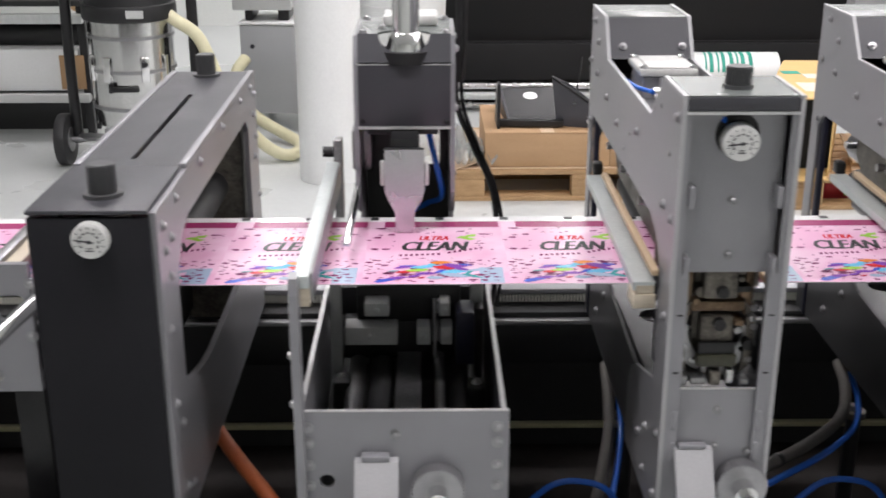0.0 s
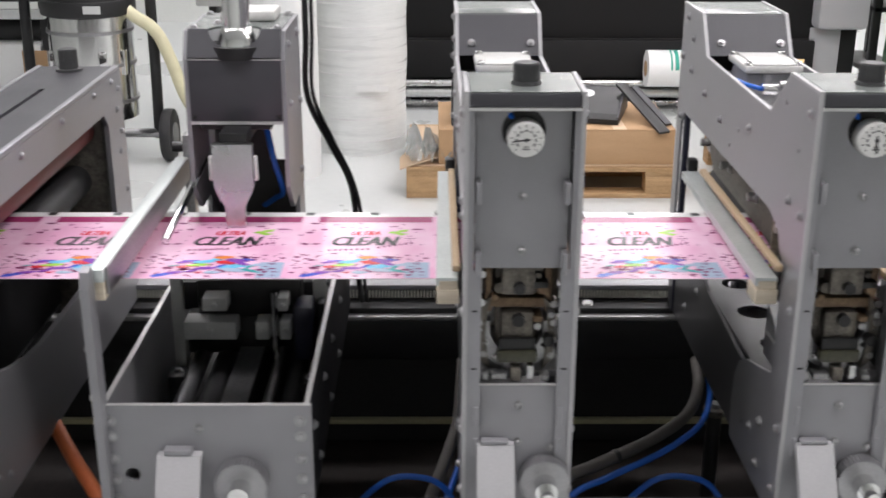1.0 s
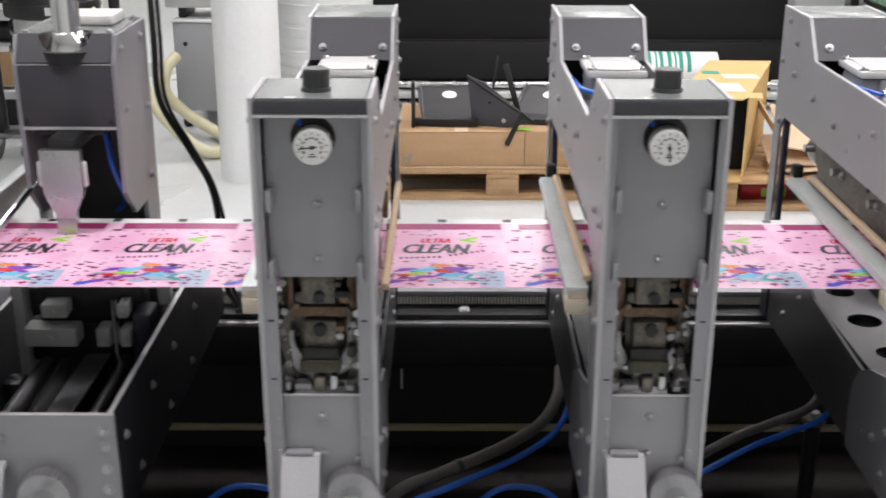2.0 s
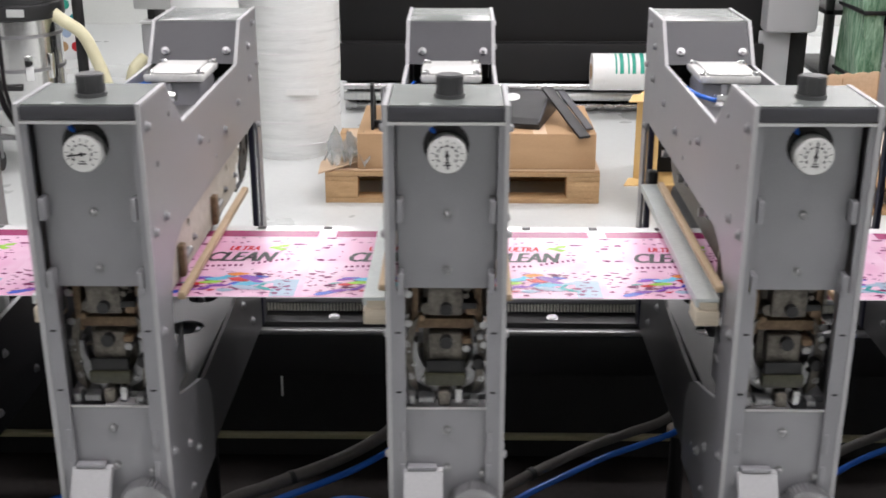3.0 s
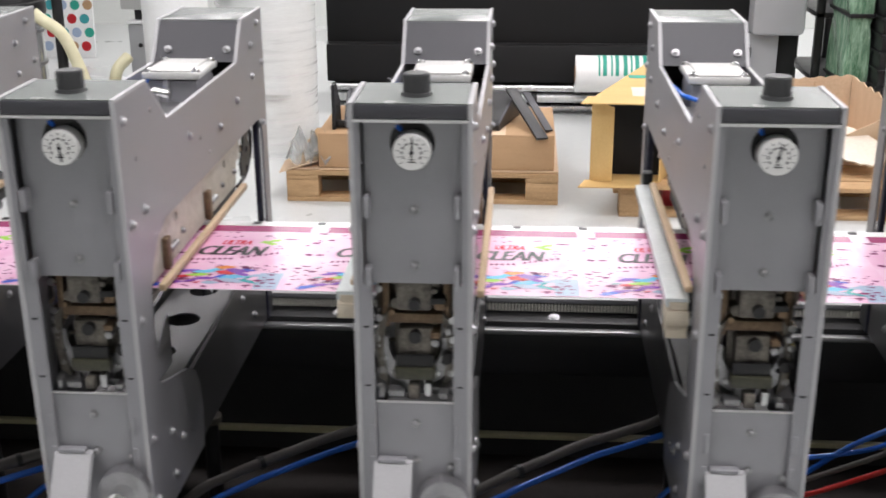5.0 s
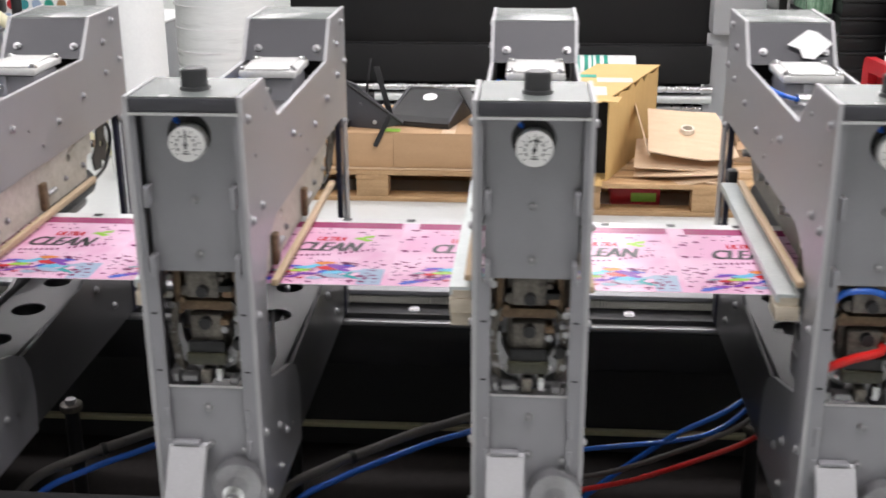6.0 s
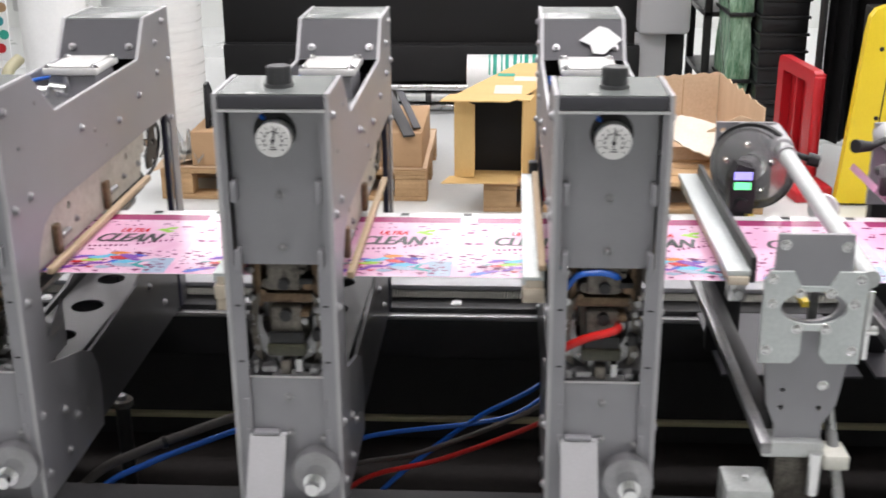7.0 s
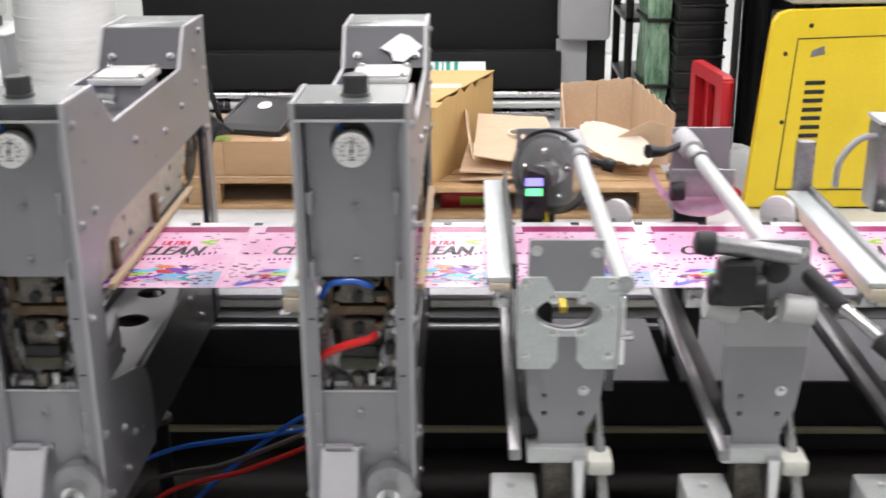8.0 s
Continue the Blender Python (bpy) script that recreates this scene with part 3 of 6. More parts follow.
    for x0 in (-HALF - 0.0004, HALF - 0.0044):
        part("edge_strip", sheet([(0.104, 0.5135), (0.168, 0.4575), (0.51, 0.4575), (0.555, 0.5135), (0.685, 0.5135), (0.685, 0.5115), (0.556, 0.5115), (0.511, 0.4555), (0.167, 0.4555), (0.103, 0.5115)], [], 0.0048, lambda u, v, w: (x0 + w, u, v)), GREY_LIGHT, s, smooth=False)
    bolts(head, [(-0.040, 0.523, 0.475), (0.047, 0.523, 0.475)], (0, -0.77, 0.64), BOLT, 0.0038)
    # cylinder with a white cap, fittings and the sloped inner cover
    cyl = part("air_cylinder", add_box(box(-0.034, 0.038, 0.395, 0.48, 0.40, 0.456, 0.008), -0.010, -0.002, 0.390, 0.40, 0.40, 0.456, 0.001), GREY, s, "grey air cylinder with a white bolted cap")
    part("cap", add_box(box(-0.038, 0.042, 0.388, 0.485, 0.4565, 0.467, 0.003), -0.026, 0.030, 0.39, 0.478, 0.467, 0.4695, 0.001), WHITE_CAP, cyl)
    bolts(cyl, [(bx, by, 0.467) for bx in (-0.031, 0.035) for by in (0.397, 0.476)], (0, 0, 1), CHROME)
    part("inner_cover", sheet([(0.165, 0.435), (0.40, 0.425), (0.40, 0.42), (0.165, 0.43)], [], 0.117, lambda u, v, w: (-0.0585 + w, u, v)), DULL_STEEL, s, smooth=False)
    part("inner_cover_front", box(-0.0585, 0.0585, 0.10, 0.104, 0.35, 0.498), GREY, s)
    fit = part("air_fitting", add_rod(add_rod(rod((-0.005, 0.335, 0.42), (-0.005, 0.335, 0.452), 0.010, seg=6), (-0.005, 0.335, 0.445), (-0.03, 0.33, 0.448), 0.007, seg=14), (-0.005, 0.335, 0.452), (0.018, 0.33, 0.45), 0.006, seg=14), CHROME, s, "bright brass air fitting")
    part("air_tube", tube([(-0.03, 0.33, 0.448), (-0.048, 0.34, 0.452), (-0.052, 0.38, 0.45), (-0.051, 0.43, 0.445), (-0.05, 0.47, 0.44)], 0.003), BLUE, s, "blue air tube")
    # lower arm: deck with round holes, stretcher, rollers
    part("arm_deck", sheet([(-0.0468, 0.10), (0.0468, 0.10), (0.0468, 0.61), (-0.0468, 0.61)], [circle(0, 0.17, 0.021), circle(0, 0.25, 0.021), circle(0, 0.36, 0.024), circle(0, 0.47, 0.021)], 0.004, lambda u, v, w: (u, v, 0.112 + w)), ARM, s, smooth=False)
    for sx in (-1, 1):
        part("rear_post", box(min(sx * 0.050, sx * 0.0585), max(sx * 0.050, sx * 0.0585), 0.636, 0.650, 0.0, 0.35, 0.001), NAVY, s, "dark navy rear post")
    part("inner_wall", sheet([(0.068, 0.2765), (0.50, 0.2765), (0.51, 0.31), (0.53, 0.31), (0.54, 0.40), (0.11, 0.40), (0.075, 0.33)], [circle(0.20, 0.325, 0.006, 12), circle(0.44, 0.325, 0.006, 12)], 0.004, lambda u, v, w: (0.0495 + w, u, v)), DIRTY_PLATE, s, "stained pale inner plate", smooth=False)
    part("inner_wall", sheet([(0.09, 0.282), (0.50, 0.288), (0.53, 0.31), (0.53, 0.40), (0.11, 0.40)], [circle(0.30, 0.33, 0.006, 12)], 0.004, lambda u, v, w: (-0.042 + w, u, v)), GREASE, s, "greasy dark inner plate", smooth=False)
    for y in (0.135, 0.325):
        hinge = part("hinge_block", box(0.0537, 0.0615, y, y + 0.016, 0.279, 0.318, 0.002), BRONZE, s, "brown hinge block")
        part("hinge_pin", rod((0.058, y + 0.016, 0.298), (0.058, y + 0.046, 0.298), 0.0042, seg=12), DULL_STEEL, hinge)
    part("frame_lip", sheet([(0.075, 0.325), (0.11, 0.352), (0.56, 0.352), (0.56, 0.344), (0.115, 0.342), (0.085, 0.32)], [], 0.008, lambda u, v, w: (0.0537 + 0.6 * w, u, v)), GREASE, s, smooth=False)
    part("torn_guard", sheet([(0.535, 0.30), (0.555, 0.315), (0.56, 0.335), (0.58, 0.345), (0.60, 0.345), (0.59, 0.325), (0.60, 0.305), (0.585, 0.28), (0.57, 0.29), (0.565, 0.275), (0.54, 0.277)], [circle(0.575, 0.312, 0.006, 10)], 0.003, lambda u, v, w: (0.0505 + w, u, v)), BLACK, s, "torn black guard", smooth=False)
    part("wire_loom", tube([(0.050, 0.60, 0.345), (0.049, 0.625, 0.32), (0.046, 0.625, 0.29), (0.044, 0.60, 0.265), (0.04, 0.56, 0.255)], 0.003, 8), BLACK, s)
    bolts(s, [(0.0535, y, 0.300) for y in (0.22, 0.42, 0.49)], (1, 0, 0), DULL_STEEL, 0.0035)
    bolts(s, [(-0.042, y, 0.318) for y in (0.15, 0.26, 0.40)], (-1, 0, 0))
    part("roller", rod((0.0, 0.08, 0.238), (0.0, 0.61, 0.238), 0.024, seg=24), BLACK_RUBBER, s, "black rubber roller")
    part("pressure_roller", rod((-0.003, 0.09, 0.302), (-0.003, 0.61, 0.302), 0.026, seg=24), DULL_STEEL, s, "dull steel pressure roller")
    part("rear_wall", box(-0.0455, 0.0455, 0.677, 0.681, 0.0, 0.15), BLACK, s)
    mechanism(s)
    # bar with aluminium top on the inlet side, wooden sticks beside the plates
    skew = lambda u, v, w: (u - 0.002 + 0.008 * w, 0.060 + w, v)
    bar = part("guide_bar", sheet([(-0.0905, 0.286), (-0.0655, 0.286), (-0.0655, 0.282), (-0.087, 0.282), (-0.087, 0.276), (-0.0905, 0.276)], [], 0.44, skew), ZINC, s, "zinc plated guide bar on wooden strips", smooth=False)
    part("wood_strip", sheet([(-0.0865, 0.2725), (-0.0660, 0.2725), (-0.0660, 0.2815), (-0.0865, 0.2815)], [], 0.43, skew), PLY, bar, smooth=False)
    part("wood_block", box(-0.092, -0.066, 0.058, 0.094, 0.254, 0.2715, 0.001), PLY, bar)
    part("bar_clamp", box(-0.0670, -0.0632, 0.062, 0.085, 0.262, 0.296, 0.001), BLACK, bar)
    part("bar_clamp", box(-0.078, -0.0632, 0.505, 0.525, 0.283, 0.302, 0.003), BLACK, bar)
    part("stick", box(-0.0745, -0.0652, 0.050, 0.45, 0.297, 0.305, 0.002), WOOD, s, "bare wooden stick")
    part("stick", box(0.0645, 0.0735, 0.078, 0.49, 0.274, 0.283, 0.002), WOOD, s, "bare wooden stick")
    pin = part("cross_pin", rod((-0.052, 0, 0.318), (0.052, 0, 0.318), 0.006, seg=12), STEEL, s)
    pin.matrix_basis = Matrix.Translation((0, 0.14, 0))
    for yy in (0.27, 0.42, 0.55):
        share(pin, Matrix.Translation((0, yy, 0)))
    part("vacuum_block", add_box(box(-0.02, 0.02, 0.53, 0.60, 0.31, 0.33, 0.004), -0.012, 0.01, 0.57, 0.60, 0.29, 0.36, 0.004), BLACK, s)
    # lever bracket and ribbed clamp knob below
    lever = part("lever_bracket", sheet([(0, 0.106), (-0.010, 0.106), (-0.052, 0.042), (-0.095, 0.030), (-0.095, 0.024), (-0.048, 0.035), (-0.006, 0.098), (0, 0.098)], [], 0.043, lambda u, v, w: (-0.046 + w, 0.005 + u, v)), GREY_LIGHT, s, "pale grey bent lever bracket", smooth=False)
    part("bracket_lip", box(-0.042, -0.010, -0.006, 0.005, 0.1065, 0.111, 0.001), GREY, lever)
    part("bracket_foot", box(-0.05, 0.02, -0.097, -0.052, 0.012, 0.022, 0.002), GREY_LIGHT, lever)
    knob = ribbed(s, "clamp_knob", (0.033, -0.014, 0.060), "y", 0.030, 0.019, 40, 0.003, BOLT, "ribbed steel clamp knob")
    part("knob_stem", rod((0.033, -0.014, 0.060), (0.033, -0.034, 0.060), 0.013, seg=24), CHROME, knob)
    part("knob_tip", rod((0.033, -0.034, 0.060), (0.033, -0.050, 0.060), 0.008, seg=20), CHROME, knob)
    return s


NEEDLES = [radians(-97), radians(176), radians(4), radians(12), radians(8)]
station = print_station(STATION_X[0], NEEDLES[0], "grey powder-coated press station with a dial gauge")
for sx, turn in zip(STATION_X[1:], NEEDLES[1:]):
    c = copy_thing(station, Matrix.Translation((sx, 1.145, BED_Z)))
    for o in c.children_recursive:
        if o.name.startswith("needle"):
            pivot = Matrix.Translation((0.001, 0, 0.4645))
            o.matrix_basis = pivot @ Matrix.Rotation(turn - NEEDLES[0], 4, "Y") @ pivot.inverted()
    if sx == STATION_X[3]:
        bar = [o for o in c.children if o.name.startswith("guide_bar")][0]
        part("wood_block", box(-0.091, -0.067, 0.060, 0.094, 0.238, 0.2535, 0.001), PLY, bar)
    if sx == STATION_X[-1]:
        tagged(c, "grey press station with a crumpled white sticker behind")
        stick = bmesh.new()
        sheet([(-0.010, -0.024), (0.006, -0.026), (0.020, -0.013), (0.033, -0.001), (0.013, 0.018), (0.0, 0.022), (-0.014, 0.011), (-0.030, -0.003), (-0.014, -0.010)], [], 0.0008, lambda u, v, w: (u + 0.024, 0.530 + 0.64 * v - 0.77 * w - 0.004 + 4 * abs(u) * 0.02, 0.487 + 0.77 * v + 0.64 * w), stick)
        part("sticker", stick, WHITE_PAINT, c, "crumpled white paper sticker", smooth=False)
        part("red_tube", tube([(-0.052, 0.03, 0.19), (-0.045, 0.015, 0.215), (-0.02, 0.008, 0.232), (0.012, 0.012, 0.24), (0.02, 0.03, 0.241)], 0.005), RED_TUBE, c, "red air tube")
        part("blue_tube", tube([(-0.043, 0.03, 0.285), (-0.03, 0.022, 0.304), (-0.005, 0.02, 0.308), (0.012, 0.022, 0.303), (0.018, 0.04, 0.29)], 0.004), BLUE, c, "blue air tube")


# ---- the printed web ----
LABEL = 0.1765
Y0, Y1 = 1.243, 1.494


def bold_words(words, size, shear):
    """Thickened letters: the same word laid over itself with small shifts."""
    bm = bmesh.new()
    for k, dx in enumerate((-0.055, -0.028, 0.0, 0.028, 0.055)):
        one = text_mesh(words, size, shear)
        bmesh.ops.translate(one, vec=(dx * size, 0, 0.00002 * k), verts=one.verts)
        mesh = bpy.data.meshes.new("tmp")
        one.to_mesh(mesh)
        one.free()
        bm.from_mesh(mesh)
        bpy.data.meshes.remove(mesh)
    return bm


def fit_words(bm, width, height, x, y, z):
    xs, ys = [v.co.x for v in bm.verts], [v.co.y for v in bm.verts]
    for v in bm.verts:
        v.co = Vector((x + ((v.co.x - min(xs)) / (max(xs) - min(xs)) - 0.5) * width, y + (v.co.y - min(ys)) / (max(ys) - min(ys)) * height, z + v.co.z))


def printed_web():
    w = thing("printed_web", (0, 0, WEB_Z), "glossy pink printed packaging film running through the press", "packaging film")
    part("film", box(-2.2, 3.3, Y0, Y1, -0.0003, 0.0), WHITE_FILM, w, "glossy white film margin", smooth=False)
    rnd = random.Random(7)
    first = None
    for n in range(-11, 18):
        at = Matrix.Translation((n * LABEL, 0, 0))
        if first is None:
            first = part("printed_label", box(-LABEL / 2, LABEL / 2, Y0 + 0.0005, Y1 - 0.020, 0.0001, 0.0003), PINK, w, "pink printed label with splashes of colour", smooth=False)
            first.matrix_basis = at
            part("band", box(-0.068, 0.085, Y1 - 0.044, Y1 - 0.0202, 0.0004, 0.0005), MAGENTA, first, smooth=False)
            edge = 0.0006
            words = bold_words("CLEAN", 0.036, 0.3)
            fit_words(words, 0.087, 0.033, 0.0, 1.358, edge)
            part("lettering", words, INK, first, "black slanted capital letters", smooth=False)
            words = bold_words("ULTRA", 0.020, 0.3)
            fit_words(words, 0.038, 0.016, -0.002, 1.397, edge)
            part("lettering", words, PRINT_COLOURS[0], first, "red slanted capital letters", smooth=False)
            small = bmesh.new()
            for i in range(16):
                if i == 8:
                    continue
                x = -0.046 + i * 0.0068
                y = 1.337 + (0.0 if i < 8 else 0.0022 * (i - 7)) + 0.0006 * i
                add_box(small, x, x + 0.0036, y, y + 0.0065, edge, edge + 0.00005)
            part("fine_print", small, PLUM, first, smooth=False)
            leaf = bmesh.new()
            for (lx, ly, a) in ((0.036, 1.408, 0.3), (0.046, 1.414, 0.5), (0.043, 1.402, -0.2)):
                sheet([(-0.010, 0), (-0.003, 0.0055), (0.010, 0.002), (0.003, -0.0055)], [], 0.00005, lambda u, v, q: (lx + u * math.cos(a) - v * math.sin(a), ly + u * math.sin(a) + v * math.cos(a), edge + q), leaf)
            part("leaf_mark", leaf, PRINT_COLOURS[3], first, smooth=False)
            # fish-like splashes along the near edge
            fish = [(-0.058, 1.256, 1, 0.020, 0.5), (-0.046, 1.263, 4, 0.012, 0.2), (-0.036, 1.283, 0, 0.015, 0.25), (-0.030, 1.300, 1, 0.016, -0.1), (-0.040, 1.297, 4, 0.012, 0.3), (-0.024, 1.287, 3, 0.015, 0.15),
                    (-0.014, 1.300, 2, 0.018, 0.2), (-0.003, 1.309, 2, 0.009, 0.5), (0.004, 1.313, 5, 0.014, 0.1), (0.010, 1.297, 0, 0.016, -0.15), (0.024, 1.302, 4, 0.016, -0.2), (0.030, 1.292, 4, 0.011, -0.5), (0.020, 1.281, 2, 0.017, 0.1),
                    (0.024, 1.270, 7, 0.019, -0.1), (0.040, 1.280, 6, 0.010, 0.9), (0.042, 1.268, 6, 0.014, -0.5), (0.050, 1.288, 7, 0.012, 0.3), (-0.012, 1.276, 4, 0.012, 0.1), (-0.026, 1.268, 4, 0.010, 0.6), (0.006, 1.284, 1, 0.009, 0.7),
                    (-0.052, 1.285, 6, 0.007, 0.2), (0.036, 1.305, 1, 0.010, -0.3), (-0.018, 1.262, 0, 0.006, 0.3), (0.0, 1.262, 7, 0.012, 0.0)]
            for i, (u0, v0, k, ln, a) in enumerate(fish):
                wd = ln * rnd.uniform(0.28, 0.42)
                zz = edge + 0.00006 * (i + 1) / 4
                ring = [(-1.0, 0.35), (-0.55, 0.9), (0.2, 1.0), (0.75, 0.5), (1.15, 0.0), (0.6, -0.7), (-0.3, -0.9), (-0.8, -0.4)]
                ring = [(p * ln * rnd.uniform(0.8, 1.2), q * wd * rnd.uniform(0.7, 1.3)) for p, q in ring]
                bm = bmesh.new()
                bm.faces.new([bm.verts.new((u0 + p * math.cos(a) - q * math.sin(a), v0 + p * math.sin(a) + q * math.cos(a), zz)) for p, q in ring])
                part("splash", bm, PRINT_COLOURS[k], first, smooth=False)
            part("tint_panel", box(0.052, 0.081, 1.245, 1.297, 0.0004, 0.00055), PRINT_COLOURS[7], first, smooth=False)
            petals = bmesh.new()
            for i in range(230):
                u0, v0 = rnd.uniform(-0.086, 0.078), rnd.choice((rnd.uniform(1.25, 1.447), rnd.uniform(1.25, 1.33)))
                if abs(u0) < 0.052 and 1.33 < v0 < 1.42:
                    continue
                r = rnd.uniform(0.0009, 0.0026) if i % 5 else rnd.uniform(0.003, 0.0042)
                petals.faces.new([petals.verts.new((u0 + 1.6 * r * rnd.uniform(0.5, 1.5) * math.cos(b), v0 + 0.8 * r * rnd.uniform(0.5, 1.5) * math.sin(b), edge)) for b in (0, 1.2, 2.5, 3.7, 5.0)])
            tagged(part("petals", petals, PLUM, first, smooth=False), kind="stuff")
            mark = part("register_mark", box(-0.0058, 0.0058, Y1 - 0.0135, Y1 - 0.002, 0.0004, 0.0005), INK, first, smooth=False)
            mark.matrix_basis = Matrix.Translation((0.006, 0, 0))
            share(mark, Matrix.Translation((0.006 - LABEL / 2, 0, 0)))
        else:
            twin = share(first, at)
            for o in first.children:
                piece = share(o, o.matrix_basis.copy(), twin)
                if o.name.startswith("petals"):
                    tagged(piece, kind="stuff")
    return w


web = printed_web()


# ---- dark coating station ----
def coating_station():
    s = thing("coating_station", (-0.36, 1.12, BED_Z), "charcoal press station with a slotted top and dial gauge", "press station", "press stations")
    half = 0.066
    win = [(y + 0.025, z) for y, z in WINDOW]
    prof = [(0.004, 0), (0.004, 0.398), (0.74, 0.398), (0.74, 0)]
    for x0 in (-half, half - 0.008):
        side_plate(s, x0, x0 + 0.008, prof, win, GREY)
    part("front_panel", box(-half - 0.001, half - 0.006, -0.004, 0.003, 0.0, 0.395, 0.002), DARK_FRONT_SIDE_SHADE, s, "charcoal front panel")
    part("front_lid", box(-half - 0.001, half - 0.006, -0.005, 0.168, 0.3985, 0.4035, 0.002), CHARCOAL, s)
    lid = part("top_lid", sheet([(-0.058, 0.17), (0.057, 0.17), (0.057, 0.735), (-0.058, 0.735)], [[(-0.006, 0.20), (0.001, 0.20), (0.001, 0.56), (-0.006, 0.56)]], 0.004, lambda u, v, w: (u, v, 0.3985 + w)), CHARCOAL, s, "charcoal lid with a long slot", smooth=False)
    part("slot_well", box(-0.012, 0.007, 0.195, 0.565, 0.37, 0.38), BLACK, lid)
    for x0 in (-half, half - 0.008):
        part("edge_strip", box(x0, x0 + 0.008, 0.172, 0.735, 0.3985, 0.4045, 0.0006), GREY, s)
    adjuster(s, 0.001, 0.05, 0.4036, 0.0150, 0.034, 1.4)
    adjuster(s, -0.004, 0.70, 0.4026, 0.0150, 0.034, 1.4)
    gauge(s, 0.0, -0.006, 0.373, radians(-82))
    spots = [(0.03, 0.375), (0.035, 0.345), (0.065, 0.35), (0.05, 0.31), (0.10, 0.385), (0.25, 0.385), (0.42, 0.387), (0.58, 0.388), (0.68, 0.388), (0.715, 0.37), (0.70, 0.34), (0.715, 0.30), (0.70, 0.27), (0.72, 0.20),
             (0.03, 0.255), (0.028, 0.165), (0.05, 0.13), (0.05, 0.045), (0.085, 0.03), (0.04, 0.0)]
    bolts(s, [(half, y, max(z, 0.006)) for y, z in spots], (1, 0, 0))
    part("roller", rod((0.01, 0.09, 0.315), (0.01, 0.70, 0.315), 0.028, seg=24), DARK_RED, s, "dark red coating roller")
    part("roller", rod((0.0, 0.09, 0.23), (0.0, 0.70, 0.23), 0.026, seg=24), BLACK_RUBBER, s)
    part("inner_wall", box(-0.05, -0.045, 0.05, 0.73, 0.02, 0.39), BLACK, s)
    part("rear_post", box(-0.05, 0.05, 0.66, 0.70, 0.0, 0.39, 0.002), GREASE, s)
    return s


coating_station()


def hose(name, points, r, material, label, category, parent_group=""):
    bm = tube(points, r, 12, 10)
    return tagged(part(name, bm, material), label, category, parent_group)


hose("orange_hose", [(-0.36, 1.455, 0.815), (-0.33, 1.43, 0.812), (-0.3036, 1.396, 0.798), (-0.26, 1.33, 0.782), (-0.2146, 1.267, 0.765), (-0.185, 1.232, 0.73), (-0.165, 1.225, 0.62), (-0.155, 1.225, 0.481)], 0.010, ORANGE, "orange hose hanging under the coating station", "hose")


# ---- unit at the inlet ----
def inlet_unit():
    s = thing("inlet_unit", (-0.56, 1.20, BED_Z), "grey press inlet unit with a steel crank rod", "press station", "press stations")
    part("body", sheet([(-0.30, 0.155), (0.098, 0.155), (0.098, 0.313), (-0.30, 0.313)], [circle(0.075, 0.258, 0.02)], 0.01, lambda u, v, w: (u, w, v)), GREY, s, smooth=False)
    for x0, x1 in ((-0.29, -0.25), (0.06, 0.096)):
        part("leg", box(x0, x1, 0.012, 0.06, 0.0, 0.155, 0.002), BLACK, s)
    rail = part("rail", box(0.026, 0.040, 0.06, 0.46, 0.280, 0.290, 0.001), DULL_STEEL, s, "dull steel guide rail")
    part("rail_strip", box(0.0405, 0.060, 0.06, 0.46, 0.276, 0.284, 0.001), PLY, rail)
    part("crank_rod", rod((0.12, 0.0, 0.285), (0.03, -0.10, 0.21), 0.009, seg=18, bevel=0.001), CHROME, s)
    part("crank_grip", rod((0.05, -0.09, 0.225), (0.02, -0.13, 0.18), 0.013, seg=18, bevel=0.002), BLACK, s)
    bolts(s, [(0.10, 0, 0.29), (0.095, 0, 0.225), (-0.1, 0, 0.29), (0.05, 0, 0.175)], (0, -1, 0))


inlet_unit()


